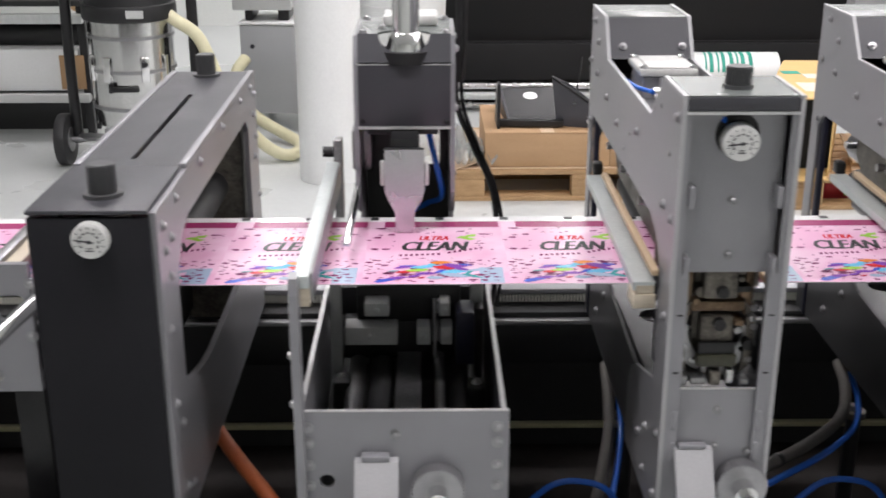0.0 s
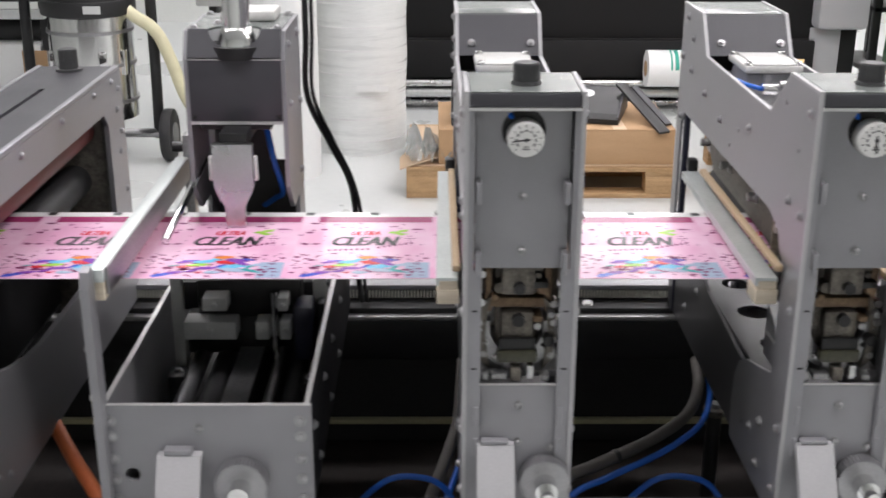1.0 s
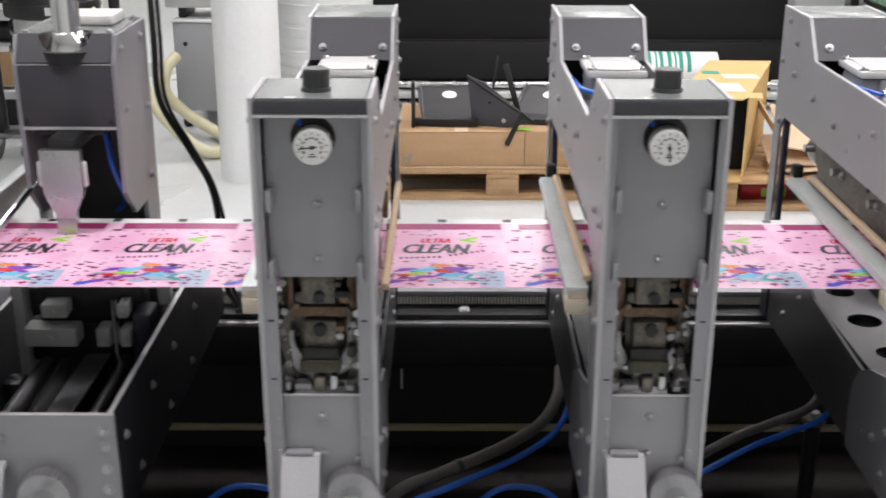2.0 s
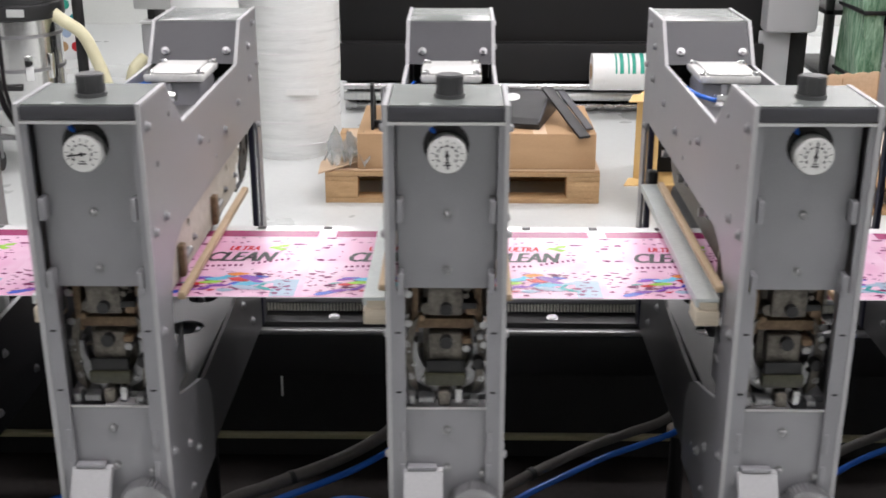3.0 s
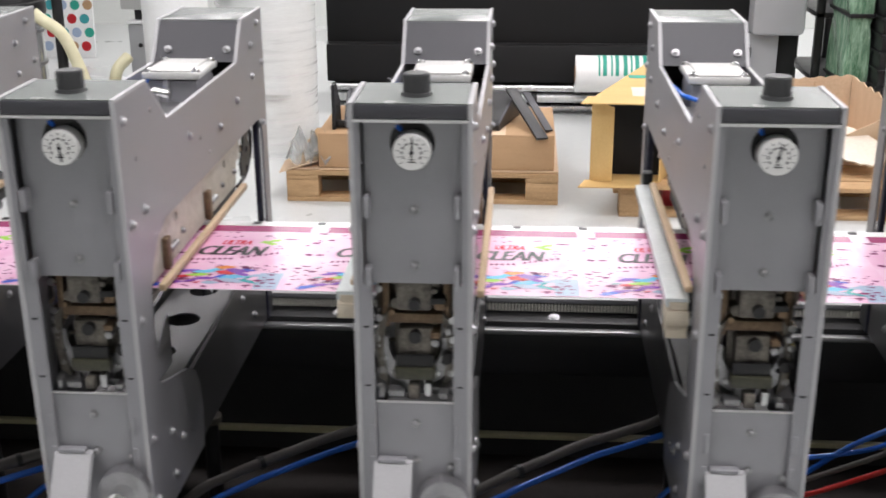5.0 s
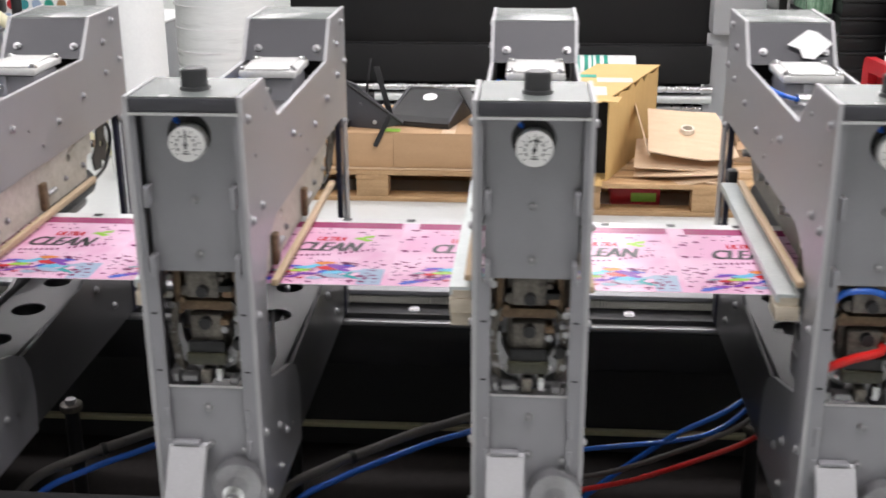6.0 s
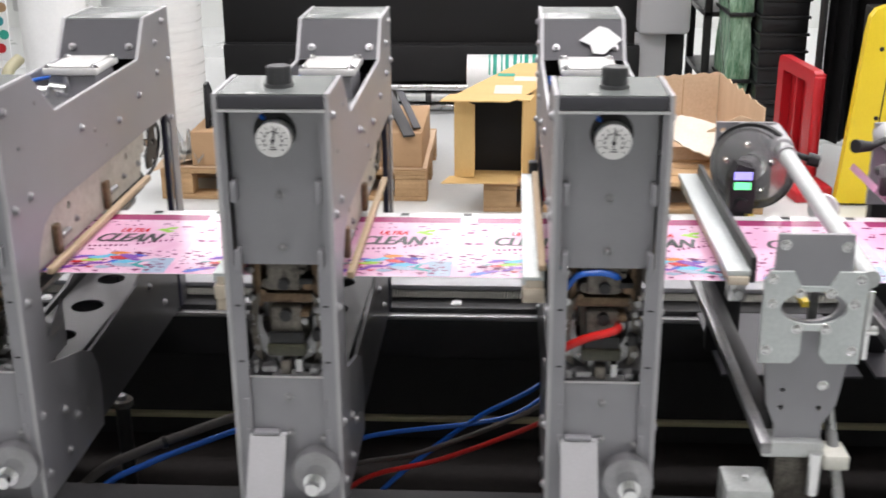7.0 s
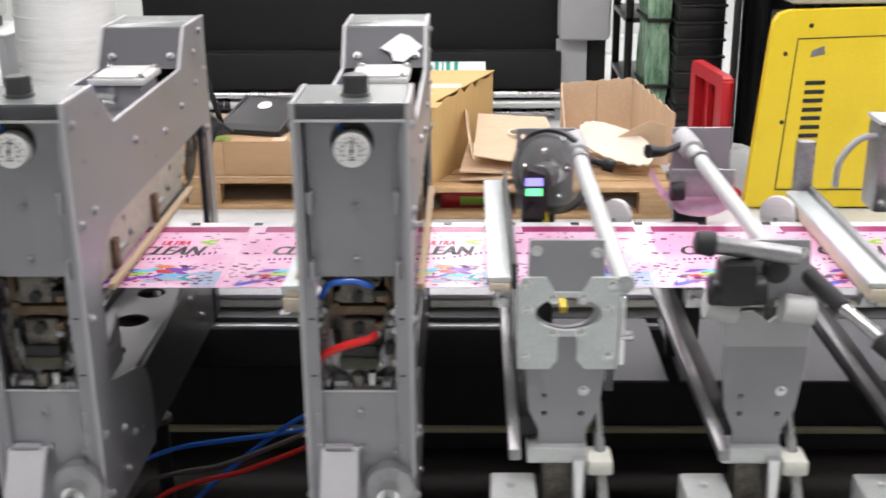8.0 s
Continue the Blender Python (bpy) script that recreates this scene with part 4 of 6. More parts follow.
# ---- open tray station and the head behind the film ----
def tray_station():
    s = thing("tray_station", (-0.041, 1.15, BED_Z), "open grey steel tray station with steel shafts inside", "press station", "press stations")
    part("front_plate", sheet([(-0.122, 0.0), (0.122, 0.0), (0.122, 0.151), (-0.122, 0.151)], [circle(-0.088, 0.062, 0.009, 16)], 0.006, lambda u, v, w: (u, w, v)), GREY, s, smooth=False)
    part("top_edge", box(-0.1215, 0.1215, 0.0005, 0.0055, 0.1512, 0.1522), GREY_EDGE, s)
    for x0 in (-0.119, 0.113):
        # Right plate is coloured dark for its shade; left keeps the grey coat.
        side = part("side_plate", box(x0, x0 + 0.006, 0.0065, 0.66, 0.0, 0.149, 0.0008), DARK_FRONT_SIDE_SHADE if x0 > 0 else GREY, s)
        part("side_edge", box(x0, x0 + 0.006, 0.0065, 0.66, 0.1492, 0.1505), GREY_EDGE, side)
    bolts(s, [(x, 0, z) for x in (-0.108, 0.109) for z in (0.132, 0.112, 0.083, 0.056, 0.03)], (0, -1, 0), None, 0.0048)
    bolts(s, [(-0.008, 0, 0.122), (0.002, 0, 0.018)], (0, -1, 0), DULL_STEEL)
    bolts(s, [(0.119, y, 0.10) for y in (0.05, 0.18, 0.30, 0.44)] + [(0.119, y, 0.03) for y in (0.10, 0.26, 0.40)], (1, 0, 0))
    part("floor_plate", box(-0.113, 0.113, 0.007, 0.62, 0.0, 0.005), BLACK, s)
    for x, r, z, mat in ((-0.070, 0.012, 0.055, DULL_STEEL), (-0.035, 0.016, 0.05, ARM), (0.045, 0.007, 0.065, DULL_STEEL), (0.072, 0.014, 0.05, BLACK)):
        part("shaft", rod((x, 0.03, z), (x, 0.60, z), r, seg=20), mat, s)
    carriage = part("carriage", box(-0.09, 0.09, 0.335, 0.37, 0.06, 0.118, 0.004), BLACK, s, "black slide carriage")
    for x0, x1, z0, z1 in ((-0.086, -0.013, 0.097, 0.124), (0.014, 0.033, 0.097, 0.124), (0.047, 0.063, 0.097, 0.124), (-0.058, -0.024, 0.140, 0.160), (0.046, 0.060, 0.140, 0.160)):
        part("slide_block", add_bolt(box(x0, x1, 0.300, 0.3345, z0, z1, 0.002), ((x0 + x1) / 2, 0.300, (z0 + z1) / 2), (0, -1, 0), 0.004), OFF_WHITE, carriage)
    part("carriage_top", box(-0.07, 0.075, 0.33, 0.37, 0.119, 0.175, 0.003), BLACK, carriage)
    part("side_box", box(0.068, 0.094, 0.29, 0.34, 0.07, 0.150, 0.004), NAVY, carriage)
    for bx, by, hz, mat in ((-0.088, 0.06, 0.045, ARM), (-0.088, 0.24, 0.07, BLACK), (0.092, 0.08, 0.04, ARM), (-0.052, 0.05, 0.06, ARM), (0.095, 0.22, 0.07, BLACK)):
        block = part("bearing_block", box(bx - 0.012, bx + 0.012, by, by + 0.035, 0.0055, hz, 0.003), mat, s)
        part("block_bolt", add_bolt(bmesh.new(), (bx, by + 0.017, hz), (0, 0, 1), 0.005, 0.006), STEEL, block)
    part("belt", box(-0.014, 0.020, 0.02, 0.60, 0.068, 0.071), DULL_STEEL, s, "worn dark drive belt")
    part("guide_rod", rod((0.040, 0.31, 0.06), (0.040, 0.31, 0.165), 0.005, seg=14), CHROME, s, "upright chrome guide rod")
    part("upright", box(-0.108, -0.092, 0.33, 0.345, 0.02, 0.19, 0.002), OFF_WHITE, s)
    part("upright", box(0.090, 0.108, 0.352, 0.368, 0.02, 0.19, 0.002), OFF_WHITE, s)
    part("rocker", box(0.096, 0.108, 0.33, 0.42, 0.03, 0.14, 0.004), ARM, s)
    part("cross_bar", box(-0.11, 0.11, 0.40, 0.43, 0.10, 0.145, 0.003), BLACK, s)
    # stand and bar over the film
    part("bar_stand", sheet([(-0.024, -0.02), (0.0, -0.02), (0.0, 0.31), (-0.006, 0.322), (-0.018, 0.318), (-0.024, 0.30)], [], 0.010, lambda u, v, w: (-0.121 + w, 0.006 + u, v)), GREY, s, smooth=False)
    bar = part("guide_bar", box(-0.117, -0.100, 0.004, 0.47, 0.300, 0.315, 0.001), ZINC, s, "long aluminium guide bar on a wooden strip")
    part("wood_strip", box(-0.116, -0.1005, 0.006, 0.40, 0.278, 0.2995, 0.001), PLY, bar)
    part("bar_side", box(-0.0995, -0.0965, 0.01, 0.46, 0.284, 0.316, 0.0008), DULL_STEEL, bar)
    part("bar_post", box(-0.108, -0.095, 0.475, 0.50, 0.0, 0.346, 0.002), DULL_STEEL, s)
    part("post_knob", rod((-0.124, 0.485, 0.326), (-0.108, 0.485, 0.326), 0.008, seg=16), BLACK, s)
    part("stop_rod", rod((-0.071, 0.175, 0.288), (-0.060, 0.45, 0.335), 0.0048, seg=16, bevel=0.001), CHROME, s, "slanting steel stop rod")
    part("rod_block", box(-0.078, -0.05, 0.44, 0.49, 0.31, 0.37, 0.004), DULL_STEEL, s)
    bolts(s, [(-0.121, -0.006, z) for z in (0.225, 0.165, 0.02)], (-1, 0, 0))
    lever = part("lever_bracket", sheet([(0, 0.094), (-0.012, 0.094), (-0.05, 0.032), (-0.09, 0.022), (-0.09, 0.016), (-0.046, 0.025), (-0.008, 0.086), (0, 0.086)], [], 0.05, lambda u, v, w: (-0.055 + w, u - 0.001, v)), GREY_LIGHT, s, "pale grey bent lever bracket", smooth=False)
    part("bracket_lip", box(-0.047, -0.015, -0.014, -0.0005, 0.094, 0.101, 0.001), GREY, lever)
    part("bracket_foot", box(-0.075, 0.03, -0.10, -0.06, 0.004, 0.014, 0.002), GREY_LIGHT, lever)
    knob = ribbed(s, "clamp_knob", (0.040, -0.020, 0.056), "y", 0.031, 0.019, 40, 0.003, BOLT, "ribbed steel clamp knob")
    part("knob_stem", rod((0.040, -0.02, 0.056), (0.040, -0.042, 0.056), 0.012, seg=24), CHROME, knob)


tray_station()


def sealing_head():
    s = thing("sealing_head", (-0.041, 1.482, BED_Z), "charcoal sealing head with a polished pipe and flat nozzle", "press head")
    prof = [(0.0, 0.31), (0.0, 0.484), (0.018, 0.519), (0.165, 0.519), (0.165, 0.0), (0.10, 0.0), (0.10, 0.27), (0.04, 0.27)]
    for x0 in (-0.067, 0.061):
        part("cheek", sheet(prof, [], 0.006, lambda u, v, w: (x0 + w, u, v)), GREY, s, smooth=False)
    part("front_panel", box(-0.061, 0.061, -0.002, 0.003, 0.402, 0.4835, 0.001), CHARCOAL, s, "charcoal front panel")
    part("panel_trim", box(-0.061, 0.061, -0.003, 0.003, 0.398, 0.4018), GREY_EDGE, s)
    part("seam", box(-0.061, 0.061, -0.0024, 0.0, 0.4836, 0.4848), GREY_EDGE, s)
    notch = [(0.034 * math.cos(a), 0.042 + -0.030 * math.sin(a)) for a in [math.pi * k / 12 for k in range(13)]]
    part("upper_panel", sheet([(-0.061, 0.0), (0.061, 0.0), (0.061, 0.042)] + notch + [(-0.061, 0.042)], [], 0.003, lambda u, v, w: (u, 0.44 * v - w * 0.9, 0.486 + 0.82 * v + w * 0.4)), CHARCOAL, s, smooth=False)
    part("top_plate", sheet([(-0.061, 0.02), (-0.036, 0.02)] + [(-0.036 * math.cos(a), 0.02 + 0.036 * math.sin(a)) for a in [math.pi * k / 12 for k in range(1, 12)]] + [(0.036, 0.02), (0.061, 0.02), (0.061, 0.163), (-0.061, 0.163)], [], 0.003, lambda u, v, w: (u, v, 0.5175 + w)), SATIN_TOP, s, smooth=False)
    part("well", box(-0.045, 0.045, 0.004, 0.09, 0.47, 0.484), BLACK, s)
    pipe = part("pipe", rod((0.002, 0.024, 0.50), (0.002, 0.024, 1.35), 0.0178, seg=32), CHROME, s, "polished steel pipe")
    part("flange", rod((0.002, 0.024, 0.499), (0.002, 0.024, 0.524), 0.0275, 0.0195, seg=32, bevel=0.002), CHROME, pipe)
    part("well_ring", rod((0.002, 0.024, 0.484), (0.002, 0.024, 0.500), 0.0345, seg=28), BLACK, s)
    part("rear_lid", box(-0.03, 0.045, 0.085, 0.15, 0.5206, 0.535, 0.004), WHITE_CAP, s)
    bolts(s, [(x, y, 0.5205) for x in (-0.055, 0.055) for y in (0.028, 0.15)] + [(-0.03, 0.07, 0.5205)], (0, 0, 1))
    bolts(s, [(-0.056, -0.002, 0.408), (0.056, -0.002, 0.408)], (0, -1, 0), BLACK, 0.0025)
    bolts(s, [(0.067, y, z) for y, z in ((0.03, 0.50), (0.03, 0.42), (0.14, 0.40), (0.13, 0.30), (0.13, 0.50))], (1, 0, 0))
    part("rear_wall", sheet([(-0.061, 0.0), (0.061, 0.0), (0.061, 0.48), (-0.061, 0.48)], [[(0.018, 0.305), (0.048, 0.305), (0.048, 0.37), (0.018, 0.37)]], 0.004, lambda u, v, w: (u, 0.158 + w, v)), BLACK, s, smooth=False)
    part("under_plate", box(-0.061, 0.061, 0.004, 0.155, 0.40, 0.406), BLACK, s)
    part("clamp_bar", box(-0.05, 0.045, 0.0, 0.02, 0.39, 0.3985, 0.002), BLACK, s)
    outline = [(-0.026, 0.384), (0.026, 0.384), (0.026, 0.328), (0.022, 0.316), (0.0135, 0.300), (0.0125, 0.275), (0.0125, 0.2715), (-0.0125, 0.2715), (-0.0125, 0.275), (-0.0135, 0.300), (-0.022, 0.316), (-0.026, 0.328)]
    nozzle = part("nozzle", sheet(outline, [], 0.012, lambda u, v, w: (u + 0.0, -0.056 + w, v)), STEEL, s, "flat brushed steel nozzle blade", smooth=False)
    part("nozzle_block", box(-0.018, 0.018, -0.0435, 0.06, 0.378, 0.396, 0.002), BLACK, nozzle)
    part("clip", box(-0.0315, -0.0265, -0.054, -0.046, 0.335, 0.368, 0.0015), WHITE_CAP, nozzle)
    part("clip", box(0.0265, 0.0315, -0.054, -0.046, 0.335, 0.368, 0.0015), WHITE_CAP, nozzle)
    part("air_tube", tube([(0.03, 0.05, 0.39), (0.042, 0.03, 0.34), (0.05, 0.05, 0.29), (0.03, 0.11, 0.26), (0.01, 0.14, 0.24)], 0.004), BLUE, s)


sealing_head()
for dx, r in ((0.0, 0.0046), (0.009, 0.0030)):
    hose("black_cable", [(0.036 + dx, 1.66, 1.62), (0.035 + dx, 1.656, 1.42), (0.035 + dx, 1.656, 1.29), (0.032 + dx, 1.673, 1.196), (0.059 + 0.8 * dx, 1.71, 1.115), (0.088 + 0.6 * dx, 1.72, 1.05), (0.098 + dx, 1.72, 0.98), (0.098 + dx, 1.74, 0.88), (0.098 + dx, 1.82, BED_Z + r)], r, BLACK, "black cable hanging beside the sealing head", "cable", "black cables")


# ---- sensor and cutting stations at the outlet ----
def outlet_stand(x, name, label, rear=True):
    s = thing(name, (x, 1.18, BED_Z), label, "press stand", "outlet stands")
    part("front_plate", sheet([(-0.042, 0.351), (0.042, 0.351), (0.044, 0.30), (0.050, 0.20), (0.042, 0.140), (0.028, 0.112), (0.028, 0.095), (-0.028, 0.095), (-0.028, 0.112), (-0.040, 0.140), (-0.046, 0.20), (-0.044, 0.30)], [circle(0.0, 0.264, 0.0185, 24, 0.033), circle(-0.022, 0.135, 0.0035, 10), circle(0.022, 0.135, 0.0035, 10), circle(-0.022, 0.158, 0.003, 10)], 0.006, lambda u, v, w: (u, w, v)), GREY, s, smooth=False)
    bolts(s, [(-0.034, 0, 0.339), (0.034, 0, 0.337), (0.024, 0, 0.165)], (0, -1, 0), CHROME)
    if rear:
        part("rear_post", box(-0.03, 0.02, 0.447, 0.47, 0.0, 0.30, 0.003), BLACK, s)
        part("rear_plate", sheet([(-0.040, 0.25), (0.046, 0.25), (0.046, 0.374), (-0.040, 0.374)], [circle(-0.030, 0.362, 0.004, 12)], 0.006, lambda u, v, w: (u, 0.44 + w, v)), GREY, s, smooth=False)
    part("end_clamp", add_rod(box(-0.080, -0.058, 0.07, 0.09, 0.240, 0.264, 0.003), (-0.069, 0.06, 0.252), (-0.069, 0.071, 0.252), 0.006, seg=12), STEEL, s)
    part("foot_block", box(-0.042, 0.03, -0.012, 0.03, 0.074, 0.095, 0.003), ALU, s)
    part("foot_stem", box(-0.022, 0.028, 0.0, 0.03, 0.0, 0.0735, 0.003), GREASE, s)
    part("foot_pin", rod((0.020, -0.016, 0.03), (0.020, -0.016, 0.085), 0.009, seg=18), CHROME, s)
    part("base_block", add_bolt(box(-0.085, -0.03, -0.04, 0.02, 0.0, 0.045, 0.004), (-0.06, -0.01, 0.045), (0, 0, 1), 0.005), TUBE, s)
    part("screw_block", box(0.030, 0.060, -0.02, 0.02, 0.062, 0.082, 0.003), RACK_CREAM, s)
    part("lead_screw", rod((0.05, -0.03, 0.02), (0.044, 0.04, 0.13), 0.007, seg=14), STEEL, s)
    part("cross_tube", box(-0.066, -0.053, -0.10, 0.56, 0.128, 0.142, 0.002), DULL_STEEL, s, "square steel cross tube")
    part("cross_tube", box(-0.051, -0.026, 0.01, 0.56, 0.10, 0.126, 0.002), BLACK, s)
    part("floor_sheet", box(-0.02, 0.19, 0.36, 0.60, 0.0, 0.004), CHARCOAL, s)
    return s


first_stand = outlet_stand(2.020, "sensor_stand", "grey outlet stand with a clear reel and lit sensor")
cover = part("bracket_plate", sheet([(-0.060, 0.308), (-0.03, 0.308), (-0.018, 0.290), (0.018, 0.290), (0.03, 0.308), (0.060, 0.308), (0.068, 0.296), (0.066, 0.195), (0.024, 0.195), (0.013, 0.206), (0.013, 0.236), (-0.013, 0.236), (-0.013, 0.206), (-0.024, 0.195), (-0.066, 0.195), (-0.068, 0.296)], [circle(0.0, 0.264, 0.0205, 24, 0.044)], 0.005, lambda u, v, w: (0.003 + 0.86 * u, -0.0055 + w, v)), ZINC, first_stand, "pale zinc bracket plate", smooth=False)
bolts(cover, [(0.003 + 0.86 * x, -0.0055, z) for x, z in ((-0.055, 0.27), (0.052, 0.27), (-0.057, 0.300), (0.057, 0.300), (-0.02, 0.239), (0.018, 0.239), (-0.058, 0.212), (0.055, 0.212), (-0.02, 0.283), (0.02, 0.283))], (0, -1, 0), CHROME)
part("side_screws", add_rod(box(0.0625, 0.069, -0.005, 0.006, 0.20, 0.285, 0.001), (0.064, 0.0, 0.235), (0.078, 0.0, 0.235), 0.006, seg=14), CHROME, first_stand)
part("belt_strip", box(-0.004, 0.004, 0.02, 0.40, 0.255, 0.262), YELLOW, first_stand)
part("top_tube", rod((0.068, 0.012, 0.293), (0.044, 0.44, 0.354), 0.0115, seg=22), TUBE, first_stand, "round aluminium tube")
part("tube_collar", rod((0.047, 0.39, 0.347), (0.043, 0.455, 0.3565), 0.0170, seg=22, bevel=0.003), GREY_LIGHT, first_stand)
part("tube_ring", rod((0.0482, 0.365, 0.3433), (0.0477, 0.375, 0.3447), 0.0145, seg=22, bevel=0.002), DULL_STEEL, first_stand)
part("clamp_screw", add_rod(rod((0.048, 0.39, 0.345), (0.082, 0.385, 0.335), 0.005, seg=12), (0.082, 0.385, 0.335), (0.098, 0.383, 0.331), 0.0095, seg=14), BLACK, first_stand)
reel = part("reel", sheet(circle(0, 0, 0.060, 44), [circle(0, 0, 0.020, 24)], 0.012, lambda u, v, w: (0.004 + 0.86 * u + 0.5 * w, 0.400 - 0.5 * u + 0.86 * w, 0.315 + v)), GLASS_CLEAR, first_stand, "clear plastic reel", smooth=False)
part("reel_rim", sheet(circle(0, 0, 0.064, 44), [circle(0, 0, 0.053, 44)], 0.010, lambda u, v, w: (0.010 + 0.86 * u + 0.5 * w, 0.413 - 0.5 * u + 0.86 * w, 0.315 + v)), BLACK, reel, smooth=False)
part("reel_hub", rod((-0.008, 0.38, 0.315), (0.020, 0.43, 0.315), 0.0195, seg=24, bevel=0.002), DULL_STEEL, reel)
for a in (0.4, 1.7, 2.9, 4.1, 5.3):
    part("reel_screw", add_bolt(bmesh.new(), (0.003 + 0.86 * 0.036 * math.cos(a), 0.399 - 0.5 * 0.036 * math.cos(a), 0.315 + 0.036 * math.sin(a)), (-0.5, -0.86, 0), 0.0035), CHROME, reel)
sensor = part("sensor", sheet([(-0.022, 0.272), (0.016, 0.270), (0.018, 0.295), (0.014, 0.335), (-0.014, 0.342), (-0.024, 0.32)], [], 0.030, lambda u, v, w: (-0.016 + u * 0.85, 0.325 + w, v)), BLACK, first_stand, "black sensor with lit displays", smooth=False)
part("display", box(-0.031, -0.008, 0.3225, 0.3245, 0.306, 0.316), SCREEN_GREEN, sensor, "lit green display")
part("display", box(-0.032, -0.007, 0.3225, 0.3245, 0.320, 0.331), SCREEN_BLUE, sensor, "lit violet display")
part("sensor_lens", rod((-0.02, 0.314, 0.285), (-0.02, 0.330, 0.285), 0.009, seg=18), BLACK, sensor)
guide = part("guide_bar", box(-0.088, -0.060, 0.045, 0.46, 0.283, 0.290, 0.001), ZINC, first_stand, "pale guide bar on a wooden strip")
part("wood_strip", box(-0.086, -0.062, 0.042, 0.45, 0.2725, 0.2825, 0.001), PLY, guide)
part("bar_side", box(-0.0595, -0.053, 0.05, 0.46, 0.2725, 0.305, 0.001), BLACK, guide)

second_stand = outlet_stand(2.250, "cutter_stand", "grey outlet stand with dark clamps on a tube")
part("top_tube", rod((0.030, 0.05, 0.298), (-0.024, 0.44, 0.358), 0.0105, seg=22), TUBE, second_stand, "round aluminium tube")
part("tube_collar", rod((-0.018, 0.395, 0.351), (-0.026, 0.45, 0.3595), 0.0165, seg=22, bevel=0.003), GREY_LIGHT, second_stand)
part("tube_ring", rod((-0.013, 0.36, 0.3457), (-0.0144, 0.37, 0.3472), 0.0145, seg=22, bevel=0.002), DULL_STEEL, second_stand)
part("clamp_screw", add_rod(rod((-0.060, 0.39, 0.352), (-0.030, 0.41, 0.358), 0.005, seg=12), (-0.086, 0.375, 0.356), (-0.060, 0.39, 0.352), 0.010, 0.007, seg=14), BLACK, second_stand)
clamp = part("clamp", add_rod(box(-0.066, -0.024, -0.044, -0.006, 0.286, 0.338, 0.008), (-0.074, -0.025, 0.302), (-0.012, -0.025, 0.302), 0.018, seg=20, bevel=0.003), BLACK, second_stand, "black swivel clamp body")
part("clamp_head", rod((-0.072, -0.022, 0.354), (0.024, -0.022, 0.340), 0.0105, seg=18, bevel=0.002), DULL_STEEL, clamp)
part("clamp_grip", rod((-0.092, -0.022, 0.357), (-0.070, -0.022, 0.354), 0.0125, 0.015, seg=18, bevel=0.003), BLACK_RUBBER, clamp)
part("clamp_collar", rod((0.020, 0.05, 0.308), (0.030, 0.015, 0.296), 0.017, seg=20, bevel=0.003), OFF_WHITE, clamp)
part("clamp_lever", add_rod(rod((0.032, 0.02, 0.318), (0.075, -0.03, 0.282), 0.011, seg=16, bevel=0.002), (0.105, -0.065, 0.262), (0.150, -0.10, 0.232), 0.015, seg=16, bevel=0.003), BLACK_RUBBER, clamp)
part("clamp_rod", rod((0.075, -0.03, 0.282), (0.106, -0.066, 0.2615), 0.0075, seg=14), CHROME, clamp)
part("hand_wheel", rod((0.002, -0.016, 0.318), (0.004, -0.002, 0.320), 0.015, seg=20, bevel=0.003), BLACK_RUBBER, clamp)
part("front_roller", rod((-0.072, 0.0, 0.275), (-0.035, 0.0, 0.268), 0.017, seg=20, bevel=0.002), OFF_WHITE, second_stand)
part("front_roller", rod((0.012, -0.012, 0.275), (0.048, -0.012, 0.27), 0.017, seg=20, bevel=0.002), OFF_WHITE, second_stand)
part("front_saddle", sheet([(-0.055, 0.262), (-0.02, 0.268), (0.0, 0.254), (0.02, 0.268), (0.055, 0.262), (0.052, 0.225), (-0.052, 0.225)], [], 0.006, lambda u, v, w: (0.9 * u, -0.008 + w, v)), GREY_LIGHT, second_stand, smooth=False)
loop = bmesh.new()
rows = []
for i in range(13):
    a = radians(178 + i * 15)
    rows.append([loop.verts.new((-0.020 + (0.052 + 0.006 * math.sin(2.0 * i)) * math.cos(a), yy, 0.318 + 0.036 * math.sin(a))) for yy in (0.30, 0.36, 0.42)])
for a, b in zip(rows, rows[1:]):
    for k in range(2):
        loop.faces.new((a[k], a[k + 1], b[k + 1], b[k]))
bmesh.ops.solidify(loop, geom=loop.faces[:], thickness=0.001)
part("film_loop", loop, PINK, second_stand, "loop of pink film trim")
part("loop_clamp", add_rod(box(-0.062, 0.020, 0.34, 0.36, 0.322, 0.332, 0.003), (-0.058, 0.33, 0.310), (-0.040, 0.33, 0.310), 0.013, seg=16), BLACK, second_stand)
part("loop_plate", box(-0.060, 0.030, 0.335, 0.339, 0.300, 0.340, 0.001), DULL_STEEL, second_stand)
third_stand = outlet_stand(2.460, "outlet_stand", "grey outlet stand with a pale guide bar", rear=False)
guide = part("guide_bar", box(-0.094, -0.064, 0.01, 0.38, 0.289, 0.296, 0.001), ZINC, third_stand, "pale guide bar on a wooden strip")
part("wood_strip", box(-0.092, -0.066, 0.008, 0.37, 0.2725, 0.2885, 0.001), PLY, guide)
part("bar_side", box(-0.0635, -0.055, 0.01, 0.38, 0.2725, 0.302, 0.001), DULL_STEEL, guide)
part("bar_post", add_bolt(box(-0.080, -0.056, 0.385, 0.405, 0.0, 0.366, 0.002), (-0.068, 0.385, 0.345), (0, -1, 0), 0.006), DULL_STEEL, third_stand)
